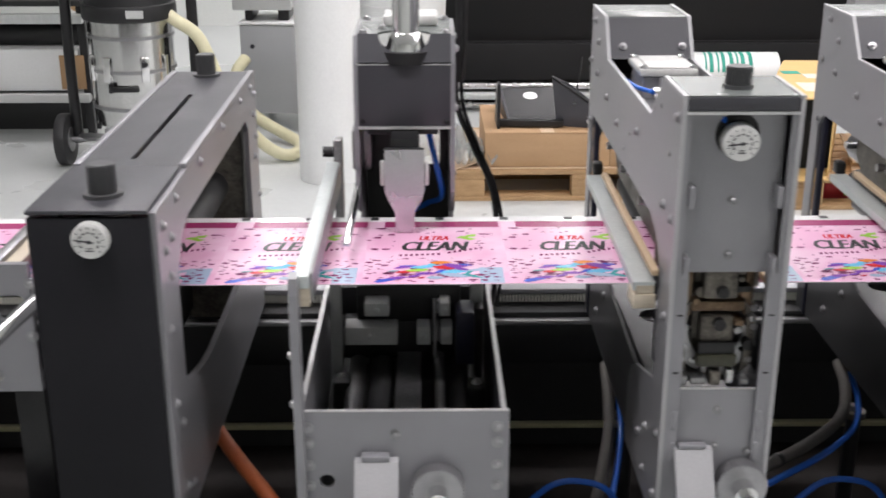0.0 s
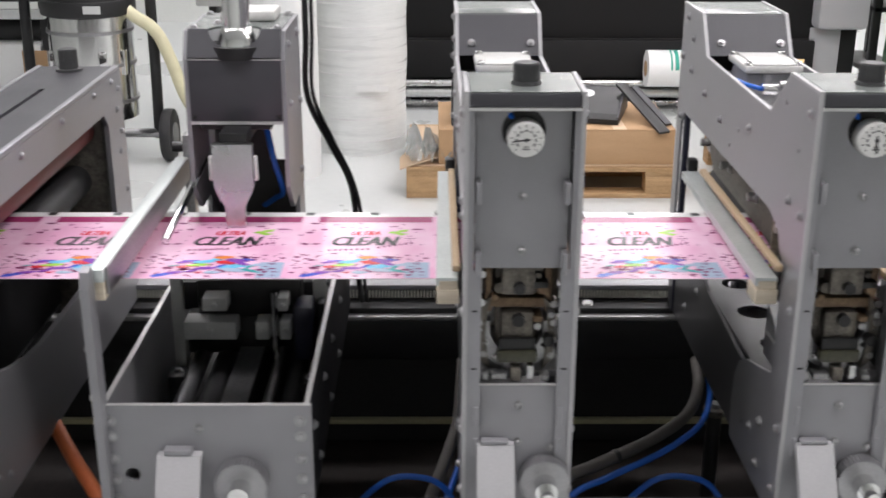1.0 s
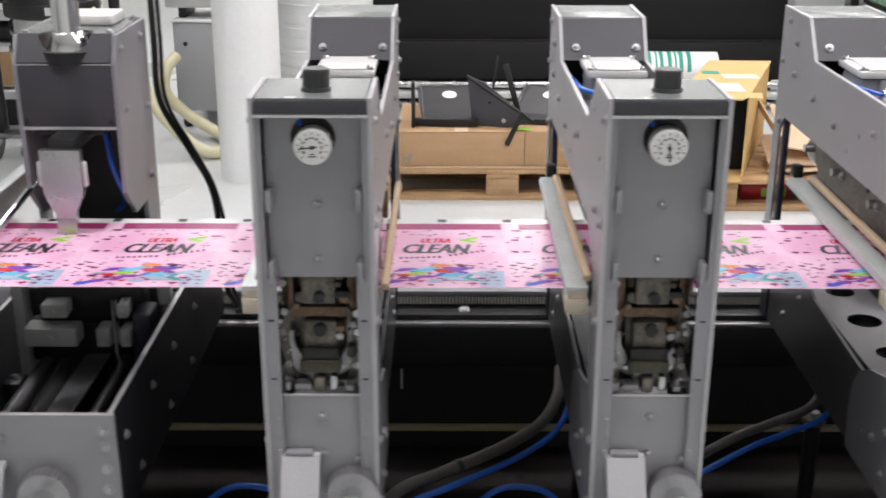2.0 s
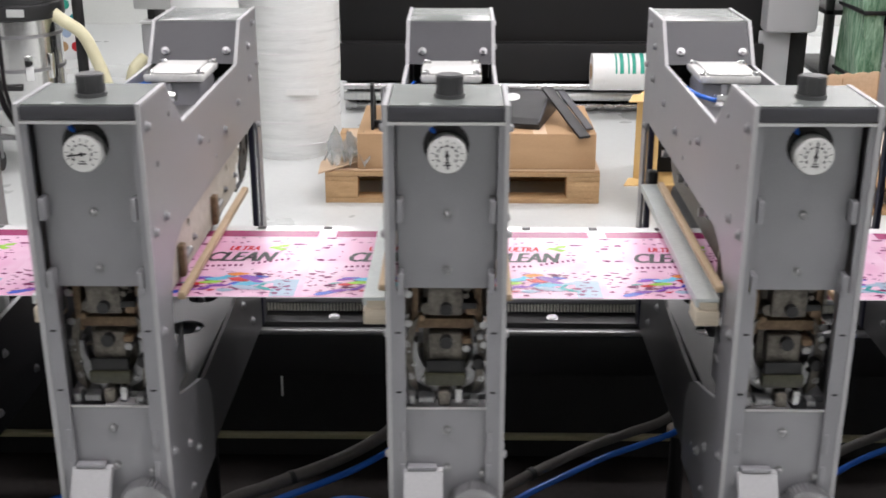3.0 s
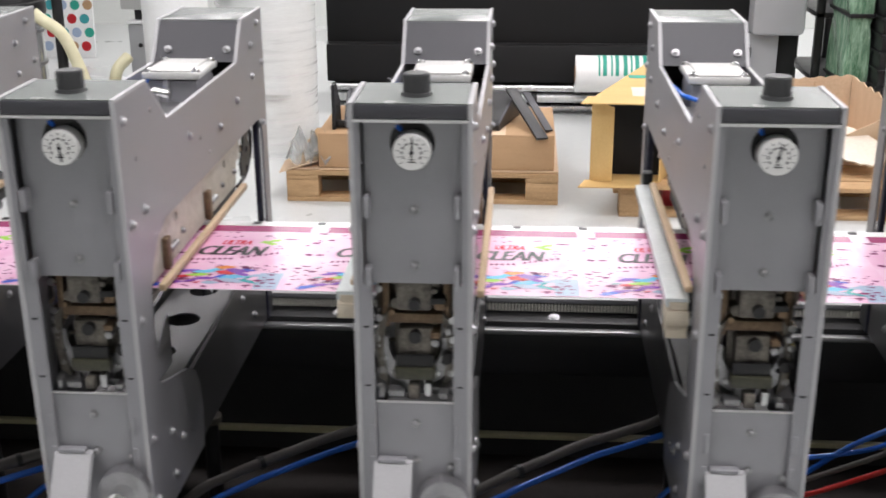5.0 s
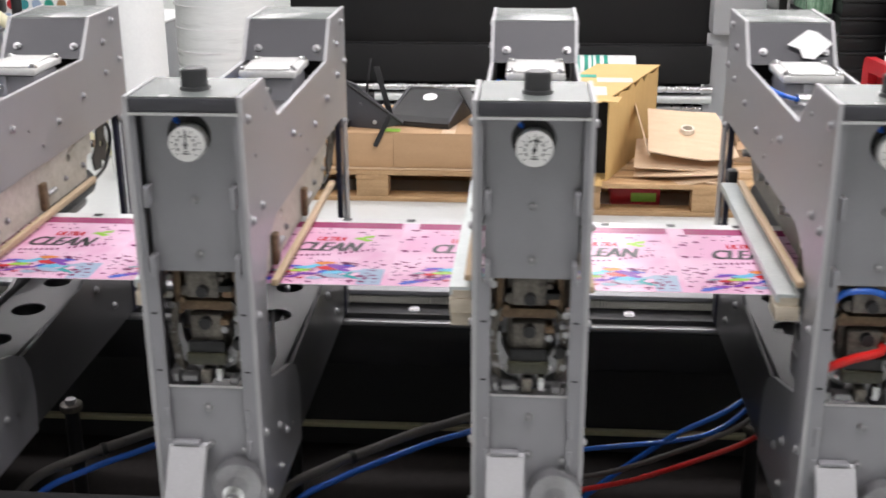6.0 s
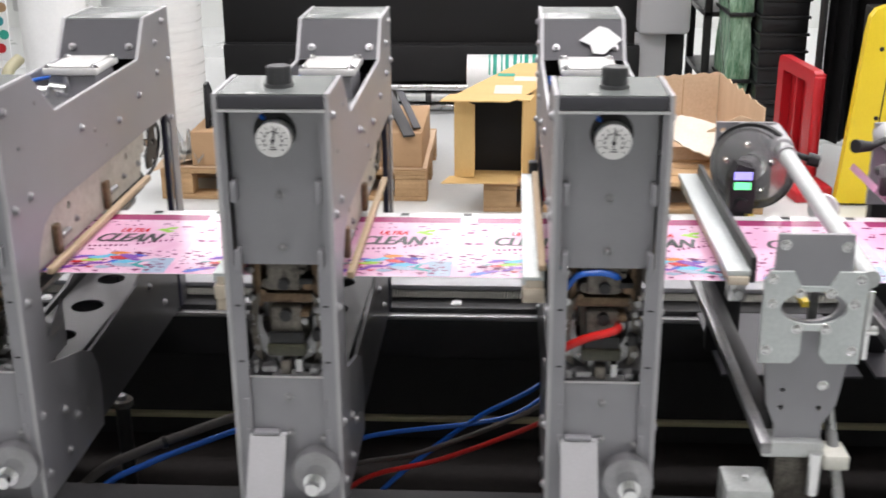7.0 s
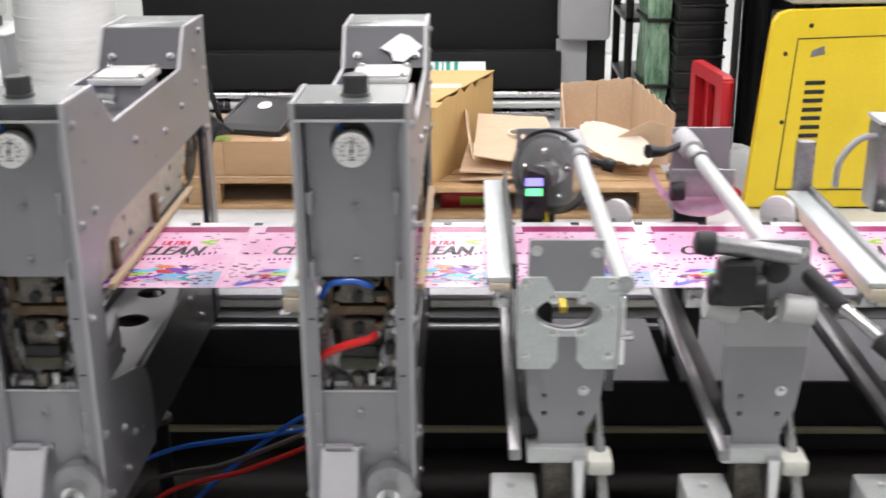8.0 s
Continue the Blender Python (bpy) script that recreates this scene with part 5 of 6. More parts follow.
motor = part("motor_box", box(0.040, 0.14, 0.40, 0.46, 0.255, 0.385, 0.006), DULL_STEEL, third_stand, "dull steel drive box")
part("motor_lid", box(0.038, 0.142, 0.398, 0.462, 0.3855, 0.393, 0.002), TUBE, motor)
bolts(motor, [(0.05, 0.40, 0.37), (0.05, 0.40, 0.27)], (0, -1, 0))
part("grey_hose", tube([(-0.012, 0.42, 0.29), (-0.010, 0.42, 0.325), (0.004, 0.42, 0.350), (0.022, 0.42, 0.364), (0.041, 0.42, 0.366)], 0.005), PRINTER_GREY, third_stand)
for cx, cy, r in ((2.118, 1.50, 0.022), (2.345, 1.50, 0.026)):
    d = thing("guide_disc", (cx, cy, BED_Z), "milky plastic guide disc standing behind the film", "guide disc", "guide discs")
    part("disc", rod((-0.002, 0.012, 0.275), (0.002, 0.018, 0.275), r, seg=32), BUBBLE, d)
    part("disc_stem", box(-0.006, 0.006, 0.012, 0.022, 0.0, 0.27), DULL_STEEL, d)


# ---- cables and pads in the bed ----
def run(name, pts, r, material, label, group):
    return hose(name, pts, r, material, label, "cable", group)


for k, sx in enumerate(STATION_X):
    if k < 4:
        if k == 0:
            line = [(-0.05, 1.62, 0.785), (-0.054, 1.56, 0.765), (-0.06, 1.50, 0.74), (-0.078, 1.42, 0.725), (-0.10, 1.34, 0.71), (-0.12, 1.28, 0.69), (-0.17, 1.24, 0.62), (-0.21, 1.24, 0.55), (-0.22, 1.25, 0.486)]
        elif k == 1:
            line = [(-0.05, 1.62, 0.785), (-0.058, 1.56, 0.772), (-0.085, 1.49, 0.764), (-0.13, 1.44, 0.758), (-0.18, 1.40, 0.754), (-0.24, 1.36, 0.75), (-0.30, 1.32, 0.74), (-0.36, 1.30, 0.65), (-0.38, 1.32, 0.486)]
        else:
            line = [(0.0, 1.62, 0.775), (-0.04, 1.56, 0.752), (-0.10, 1.53, 0.742), (-0.16, 1.50, 0.736), (-0.22, 1.46, 0.729), (-0.28, 1.42, 0.720), (-0.34, 1.38, 0.70), (-0.39, 1.34, 0.63), (-0.41, 1.33, 0.486)]
        run("sleeved_cable", [(sx + x, y, z) for x, y, z in line], 0.0085 if k < 2 else 0.0070, SLEEVE, "grey braided cable sleeve under the press", "sleeved cables")
        run("blue_cable", [(sx + x + 0.016, y - 0.012, z - 0.012) for x, y, z in line[:-1]] + [(sx + line[-1][0] + 0.02, line[-1][1] - 0.02, 0.481)], 0.0046, BLUE, "bright blue air cable under the press", "blue cables")
        if k < 2:
            run("blue_cable", [(sx - 0.03, 1.33, 0.481), (sx - 0.04, 1.33, 0.62), (sx - 0.075, 1.345, 0.715), (sx - 0.12, 1.355, 0.735), (sx - 0.17, 1.35, 0.725), (sx - 0.215, 1.34, 0.66), (sx - 0.23, 1.33, 0.481)], 0.0042, BLUE, "bright blue air cable under the press", "blue cables")
        tie = [Vector((sx + x, y, z)) for x, y, z in line[4:6]]
        run("cable_tie", [tie[0] + (tie[1] - tie[0]) * 0.45, tie[0] + (tie[1] - tie[0]) * 0.55], 0.0098, BLACK, "black tie round a cable sleeve", "cable ties")
    else:
        air, grey, red = "bright blue air cable under the press", "grey cable under the press", "red cable under the press"
        lines = ((BLUE, "blue_cable", air, [(1.76, 1.55, 0.80), (1.701, 1.5, 0.784), (1.62, 1.5, 0.735), (1.50, 1.5, 0.63), (1.42, 1.5, 0.53), (1.39, 1.5, 0.481)]),
                 (BLUE, "blue_cable", air, [(1.76, 1.56, 0.775), (1.70, 1.52, 0.746), (1.632, 1.5, 0.735), (1.45, 1.5, 0.703), (1.36, 1.49, 0.64), (1.31, 1.48, 0.481)]),
                 (SLEEVE, "grey_cable", grey, [(1.76, 1.50, 0.80), (1.703, 1.47, 0.768), (1.55, 1.47, 0.70), (1.427, 1.47, 0.667), (1.36, 1.46, 0.58), (1.34, 1.45, 0.481)]),
                 (RED_TUBE, "red_cable", red, [(1.76, 1.47, 0.775), (1.703, 1.45, 0.7526), (1.58, 1.45, 0.70), (1.456, 1.45, 0.659), (1.38, 1.44, 0.57), (1.36, 1.43, 0.481)]))
        for mat, nm, lab, line in lines:
            run(nm, line, 0.0038, mat, lab, "blue cables" if mat is BLUE else "loose cables")
    for dx in (-0.010,):
        pad = thing("levelling_foot", (sx + dx, 1.63, 0.47), "black levelling foot with a bright steel top", "machine foot", "levelling feet")
        part("post", rod((0, 0, 0), (0, 0, 0.215), 0.012, seg=20), BLACK, pad)
        part("cap", rod((0, 0, 0.215), (0, 0, 0.227), 0.018, seg=24, bevel=0.002), GREASE, pad)
        part("cap_nut", rod((0, 0, 0.227), (0, 0, 0.235), 0.009, seg=6), DULL_STEEL, pad)
for px in (0.482, 0.849, 1.216, 1.583):
    screw = part("rail_screw", add_bolt(bmesh.new(), (0, 0, 0), (0, -0.3, 1), 0.0065, 0.004), BOLT, bed)
    screw.matrix_basis = Matrix.Translation((px + 0.005, 1.818, 0.799))


# ---- far side of the hall ----
tagged(part("column_1", rod((-0.47, 5.37, 0), (-0.47, 5.37, CEILING), 0.152, seg=48), WHITE_PAINT), "round white painted hall column", "column", kind="structure")


def bubble_roll():
    bm = bmesh.new()
    rings = []
    for j in range(27):
        z = 0.0 + j * 0.06
        rings.append([bm.verts.new((-0.175 + (0.252 + 0.003 * math.sin(3 * a + j)) * math.cos(a) + 0.012 * z, 5.93 + (0.25 + 0.003 * math.sin(4 * a + 2 * j)) * math.sin(a), z)) for a in (2 * math.pi * i / 40 for i in range(40))])
    for a, b in zip(rings, rings[1:]):
        for k in range(40):
            bm.faces.new((a[k], a[(k + 1) % 40], b[(k + 1) % 40], b[k]))
    bm.faces.new(rings[0])
    bm.faces.new(rings[-1])
    t = thing("bubble_wrap_roll", (0, 0, 0), "tall standing roll of milky bubble wrap beside the column", "bubble wrap")
    part("wrap", bm, BUBBLE, t)
    for k in range(12):
        ring = [(0.2535 * math.cos(a), 0.2525 * math.sin(a)) for a in (2 * math.pi * i / 40 for i in range(40))]
        part("layer_edge", sheet(ring, [[(0.96 * u, 0.96 * v) for u, v in ring]], 0.004, lambda u, v, w: (-0.173 + u, 5.93 + v, 0.07 + 0.115 * k + w)), WHITE_FILM, t, smooth=False)
    part("paper_label", box(-0.16, 0.0, 5.664, 5.668, 0.335, 0.365), WHITE_PAINT, t, "white paper label")


bubble_roll()


def pallet(x, y, w, d, label, blocks=3):
    t = thing("wooden_pallet", (x, y, 0), label, "pallet", "wooden pallets")
    for k in range(3):
        yy = k * (d - 0.1) / 2
        part("bottom_board", box(0, w, yy, yy + 0.1, 0.0, 0.022, 0.002), PALLET_WOOD, t)
        for j in range(3):
            xx = j * (w - 0.145) / 2
            part("block", box(xx, xx + 0.145, yy, yy + 0.1, 0.0225, 0.10, 0.003), PALLET_WOOD, t)
    for j in range(3):
        xx = j * (w - 0.145) / 2
        part("stringer_board", box(xx, xx + 0.145, 0.0, d, 0.1005, 0.122, 0.002), PALLET_WOOD, t)
    n = 7
    for k in range(n):
        yy = k * (d - 0.1) / (n - 1)
        part("top_board", box(0, w, yy, yy + 0.1, 0.1225, 0.144, 0.002), PALLET_WOOD, t)
    return t


pallet(0.10, 4.97, 1.22, 0.80, "pine pallet with flat brown cartons on it")
pallet(1.58, 4.82, 1.22, 0.80, "pine pallet heaped with opened cartons")


def carton(name, x0, x1, y0, y1, z0, z1, material, label, turn=0.0):
    t = thing(name, pose((x0 + x1) / 2, (y0 + y1) / 2, z0, 0, 0, turn), label, "carton", "cartons")
    w, d, h = (x1 - x0) / 2, (y1 - y0) / 2, z1 - z0
    part("body", box(-w, w, -d, d, 0, h - 0.004, 0.004), material, t)
    part("flap", box(-w, -0.002, -d, d, h - 0.0038, h, 0.001), material, t)
    part("flap", box(0.002, w, -d, d, h - 0.0038, h, 0.001), material, t)
    part("tape", box(-0.03, 0.03, -d - 0.001, d + 0.001, h + 0.0002, h + 0.001), CARD_PALE, t)
    return t


carton("flat_carton", 0.245, 0.806, 4.995, 5.56, 0.152, 0.31, CARD, "flat closed brown cardboard carton on a pallet")
carton("flat_carton", 0.8065, 1.30, 4.993, 5.56, 0.152, 0.312, CARD, "flat closed brown cardboard carton on a pallet")
lay = thing("card_sheet", (0.70, 5.36, 0.1445), "pale cardboard layer sheet under the cartons", "cardboard")
part("sheet", box(-0.56, 0.62, -0.375, 0.36, 0.0, 0.006, 0.001), CARD_PALE, lay)


def crumpled(name, at, sx, sy, sz, material, label, category, seed, n=9, turn=0.0, tilt=0.0):
    """A creased sheet, thick enough to have an edge."""
    rnd = random.Random(seed)
    bm = bmesh.new()
    grid = [[bm.verts.new(((i / n - 0.5) * sx + rnd.uniform(-0.3, 0.3) * sx / n, (j / n - 0.5) * sy + rnd.uniform(-0.3, 0.3) * sy / n, max(0.002, sz * (0.5 + 0.5 * math.sin(2.1 * i + seed) * math.cos(1.7 * j + seed)) * rnd.uniform(0.4, 1.2)))) for j in range(n + 1)] for i in range(n + 1)]
    for i in range(n):
        for j in range(n):
            bm.faces.new((grid[i][j], grid[i + 1][j], grid[i + 1][j + 1], grid[i][j + 1]))
    bmesh.ops.solidify(bm, geom=bm.faces[:], thickness=0.003)
    ob = part(name, bm, material, smooth=False)
    ob.matrix_basis = Matrix.Translation(at) @ pose(0, 0, 0, tilt, 0, turn)
    return tagged(ob, label, category)


crumpled("packing_film", (0.20, 5.10, 0.148), 0.20, 0.24, 0.16, GLASS_CLEAR, "crumpled clear packing film beside the cartons", "plastic film", 3)
flap = thing("torn_flap", pose(0.165, 5.05, 0.15, 0, -14, 12), "torn cardboard flap leaning on the pallet", "cardboard")
part("sheet", sheet([(-0.11, -0.07), (0.07, -0.06), (0.08, 0.10), (-0.02, 0.17), (-0.08, 0.09)], [], 0.005, lambda u, v, w: (u, v, w + 0.012)), CARD_PALE, flap, smooth=False)


def printer_cover(x, turn, label):
    """A black moulded cover that slopes up to the back, with a pale round badge."""
    t = thing("printer_cover", pose(x, 5.30, 0.3155, 0, 0, turn), label, "printer part", "printer parts")
    ridge = [(-0.20, 0.0), (0.20, 0.0), (0.20, 0.095), (0.12, 0.105), (-0.06, 0.062), (-0.16, 0.040), (-0.20, 0.022)]
    shell = part("shell", sheet(ridge, [], 0.31, lambda u, v, w: (-0.145 + w + 0.10 * (0.105 - v), u, v)), BLACK, t, smooth=False)
    part("badge", rod((0.0, 0.037, 0.0835), (0.0, 0.0355, 0.0885), 0.034, seg=28), WHITE_PAINT, shell, "pale round badge")
    part("grip_recess", box(-0.09, 0.09, -0.2015, -0.200, 0.004, 0.014, 0.001), BLACK_RUBBER, shell)
    part("ridge", rod((-0.13, -0.19, 0.026), (-0.13, 0.12, 0.112), 0.006, seg=10), CHARCOAL, shell)
    part("ridge", rod((0.17, -0.19, 0.026), (0.165, 0.12, 0.112), 0.006, seg=10), CHARCOAL, shell)
    return t


def plank(t, name, a, b, wide, thick, material, up=(0, 0, 1)):
    """A flat bar from a to b."""
    a, b = Vector(a), Vector(b)
    way = (b - a).normalized()
    side = way.cross(Vector(up)).normalized()
    top = side.cross(way)
    m = Matrix((side, way, top)).transposed().to_4x4()
    m.translation = (a + b) / 2
    n = (b - a).length / 2
    return part(name, box(-wide / 2, wide / 2, -n, n, -thick / 2, thick / 2, 0.002, m=m), material, t)


def printer_bracket():
    """A folded black frame: upright wings, a cross bar and loose blades."""
    t = thing("printer_bracket", (0, 0, 0.3115), "black folded printer bracket with upright wings on a carton", "printer part", "printer parts")
    part("wing", sheet([(5.06, 0.0), (5.24, 0.0), (5.22, 0.10), (5.12, 0.205), (5.07, 0.20)], [circle(5.13, 0.09, 0.010, 12)], 0.014, lambda u, v, w: (0.302 + w, u, v)), BLACK, t, smooth=False)
    part("wing", sheet([(0.575, 0.002), (0.735, 0.0), (0.845, 0.030), (0.63, 0.195), (0.55, 0.225)], [circle(0.65, 0.11, 0.007, 12)], 0.020, lambda u, v, w: (u, 5.04 + w + 0.25 * (0.845 - u), v)), CHARCOAL, t, smooth=False)
    part("wing_edge", rod((0.550, 5.114, 0.225), (0.845, 5.042, 0.034), 0.008, seg=12), BLACK, t)
    plank(t, "cross_bar", (0.31, 5.10, 0.020), (0.60, 5.08, 0.020), 0.03, 0.03, BLACK)
    plank(t, "blade", (0.795, 5.005, 0.085), (0.725, 4.984, -0.060), 0.022, 0.006, BLACK, (0, 1, 0))
    plank(t, "blade", (0.785, 5.10, 0.050), (0.722, 5.12, 0.275), 0.026, 0.006, BLACK, (0, 1, 0))
    plank(t, "blade", (0.66, 5.16, 0.10), (0.690, 5.18, 0.30), 0.009, 0.006, BLACK, (0, 1, 0))
    part("screw", add_bolt(bmesh.new(), (0.715, 5.071, 0.03), (0, -1, 0), 0.007), STEEL, t)
    return t


printer_bracket()
printer_cover(0.475, 4, "black plastic printer cover lying between frame wings")
printer_cover(0.935, -15, "black plastic printer cover lying on a carton")
loose = thing("plastic_trim", (1.16, 5.20, 0.3155), "black plastic trim strips lying on a carton", "printer part", "printer parts")
plank(loose, "trim_strip", (-0.06, 0.14, 0.130), (0.085, -0.235, -0.010), 0.055, 0.012, BLACK)
plank(loose, "trim_strip", (0.01, 0.16, 0.110), (0.115, -0.16, 0.008), 0.035, 0.010, CHARCOAL)
tag = thing("green_slip", (0.80, 5.03, 0.3158), "small green paper slip on a carton", "paper")
part("slip", box(-0.035, 0.035, -0.025, 0.025, 0.0, 0.0015), PRINT_COLOURS[3], tag)


def open_carton_standing():
    t = thing("opened_carton", pose(1.600, 4.865, 0.1445, 0, 0, -2), "yellow-brown carton lying askew with open torn flaps", "carton", "cartons")
    w, d, h, lean = 0.150, 0.74, 0.365, 0.34

    def panel(name, bm, label=""):
        for v in bm.verts:
            v.co.x += lean * max(v.co.y, 0.0)
        return part(name, bm, CARD_YELLOW, t, label, smooth=False)

    panel("side", sheet([(0, 0), (d, 0), (d, h), (0, h)], [], 0.006, lambda u, v, q: (-w + q, u, v)))
    torn = [(d, 0.0), (d, h)] + [(d - k * d / 16, h - 0.012 * (k % 3) - 0.008 * math.sin(2.7 * k)) for k in range(1, 17)] + [(0, 0)]
    panel("side", sheet(torn, [], 0.006, lambda u, v, q: (w - 0.006 + q, u, v)))
    panel("bottom", box(-w + 0.0065, w - 0.0065, 0, d, 0, 0.006))
    panel("top", box(-w + 0.0065, w + 0.006, 0, d, h + 0.001, h + 0.007))
    panel("back", box(-w + 0.0065, w - 0.0065, d - 0.006, d, 0.0065, h - 0.0065))
    panel("flap", sheet([(0, 0.0), (0.105, 0.015), (0.105, h - 0.03), (0, h - 0.005)], [], 0.005, lambda u, v, q: (-w + 0.002 + 0.85 * u + 0.5 * q, -0.5 * u - 0.002 + 0.8 * q, v + 0.002)), "bent side flap")
    panel("flap", sheet([(-w - 0.02, 0), (w + 0.05, 0), (w + 0.03, 0.13), (w - 0.03, 0.105), (w - 0.06, 0.15), (0.02, 0.145), (-w - 0.05, 0.15)], [], 0.005, lambda u, v, q: (u, -0.93 * v + 0.004, h + 0.002 + 0.06 * v + q - 0.35 * v * v)), "torn top flap")
    panel("flap", sheet([(-w - 0.02, 0), (w - 0.02, 0), (w - 0.02, 0.09), (-w - 0.05, 0.11)], [], 0.005, lambda u, v, q: (u, -v, q + 0.001)), "bottom flap")
    # Added black panel stands for shadow and dark contents inside the carton.
    shade_panel = box(-w + 0.007, w - 0.007, 0.10, 0.11, 0.0066, h - 0.0066)
    for v in shade_panel.verts:
        v.co.x += lean * v.co.y
    part("dark_lining", shade_panel, PRINTER_BLACK, t, "added black panel for the shaded inside of the carton")
    for x0, x1, y0, y1, mat in ((0.02, 0.14, 0.02, 0.20, PAPER), (0.10, 0.26, 0.30, 0.40, PAPER), (0.02, 0.10, 0.40, 0.47, GREEN_PRINT)):
        part("label_patch", box(x0, x1, y0, y1, h + 0.0074, h + 0.0082), mat, t)


open_carton_standing()


def open_box():
    t = thing("open_box", pose(2.535, 5.20, 0.1445, 0, 0, 0), "pale open-topped cardboard box with torn sloping sides", "carton", "cartons")
    h = 0.325
    rough = [(0.170 - 0.34 * k / 14, h + 0.012 * (1 - k / 7) + 0.005 * math.sin(2.3 * k)) for k in range(15)]
    part("back", sheet([(-0.170, 0), (0.170, 0)] + rough, [], 0.006, lambda u, v, w: (u, 0.36 + w, v)), CARD_PALE, t, smooth=False)
    part("crease", box(-0.002, 0.002, 0.3575, 0.3597, 0.02, h - 0.02), CARD, t)
    slope = [(0.365 - 0.365 * k / 14, h + 0.008 - 0.092 * k / 14 + 0.010 * math.sin(2.9 * k)) for k in range(15)]
    part("side", sheet([(0, 0), (0.365, 0)] + slope, [], 0.006, lambda u, v, w: (0.172 + w + 0.40 * (0.365 - u), u, v)), CARD_PALE, t, smooth=False)
    slope = [(0.365 - 0.365 * k / 14, h - 0.014 - 0.16 * k / 14 + 0.008 * math.sin(3.1 * k)) for k in range(15)]
    part("side", sheet([(0, 0), (0.365, 0)] + slope, [], 0.006, lambda u, v, w: (-0.176 + w - 0.02 * (0.365 - u), u, v)), CARD_PALE, t, smooth=False)
    part("front", box(-0.18, 0.30, -0.006, 0.0, 0, 0.06), CARD_PALE, t)
    part("bottom", box(-0.17, 0.19, 0.0005, 0.3595, 0, 0.006), CARD_PALE, t)
    part("front_flap", sheet([(0.02, 0), (0.29, 0), (0.27, 0.16), (0.20, 0.19), (0.06, 0.10)], [], 0.005, lambda u, v, w: (u, -0.004 - 0.35 * v + w, 0.055 + 0.9 * v)), CARD_PALE, t, smooth=False)


open_box()
for i, (x, y, z, rx, rz, w, d) in enumerate(((2.06, 5.02, 0.148, 2, 6, 0.42, 0.36), (2.09, 5.03, 0.176, 5, -5, 0.42, 0.34), (2.06, 5.06, 0.205, 9, 3, 0.40, 0.34), (2.115, 5.10, 0.300, 16, 4, 0.40, 0.42), (2.32, 4.98, 0.150, 4, 14, 0.36, 0.26))):
    t = thing("flattened_carton", pose(x, y, z, rx, 0, rz), "flattened pale cardboard carton on a heap", "cardboard", "flattened cartons")
    ragged = [(-w / 2, -d / 2 + 0.02), (-w * 0.2, -d / 2 - 0.012), (w * 0.1, -d / 2 - 0.02), (w * 0.35, -d / 2 + 0.005), (w / 2, -d / 2 + 0.03), (w / 2 - 0.01, 0.02), (w / 2 - 0.03, d / 2), (0.02, d / 2 - 0.015), (-w / 2 + 0.05, d / 2 - 0.02)]
    part("sheet", sheet(ragged, [circle(0.0, 0.0, 0.022, 16)] if i == 3 else [], 0.006, lambda u, v, q: (u, v, q + 0.02 * math.sin(7 * u + i))), CARD_PALE, t, smooth=False)
    if i == 3:
        part("paper_core", sheet(circle(0, 0, 0.030, 24), [circle(0, 0, 0.021, 24)], 0.02, lambda u, v, q: (u, v, 0.010 + q)), PAPER, t, "short pale paper core", smooth=False)
        part("turned_edge", sheet([(-0.20, 0.0), (0.20, 0.0), (0.18, 0.05), (-0.17, 0.06)], [], 0.005, lambda u, v, q: (-0.20 - 0.3 * v + q, u, 0.01 + v)), CARD_PALE, t, smooth=False)
disc = thing("card_disc", pose(2.58, 5.13, 0.262, 18, 20, -42), "round pale cardboard roll end leaning on the heap", "cardboard")
part("disc", sheet([(r * 0.20 * math.cos(a), r * 0.115 * math.sin(a)) for a, r in ((2 * math.pi * k / 40, 1 + 0.03 * math.sin(3.1 * k)) for k in range(40))], [], 0.008, lambda u, v, w: (u, v, w + 0.015 * math.sin(12 * u))), PAPER, disc, smooth=False)
pack = thing("packet", (1.90, 4.95, 0.0), "red and green printed packets under the pallet boards", "packet")
part("packet_body", box(-0.12, 0.10, 0.02, 0.2, 0.0, 0.085, 0.01), RED, pack)
part("packet_band", box(-0.03, 0.08, 0.017, 0.019, 0.02, 0.06, 0.0), PRINT_COLOURS[3], pack)


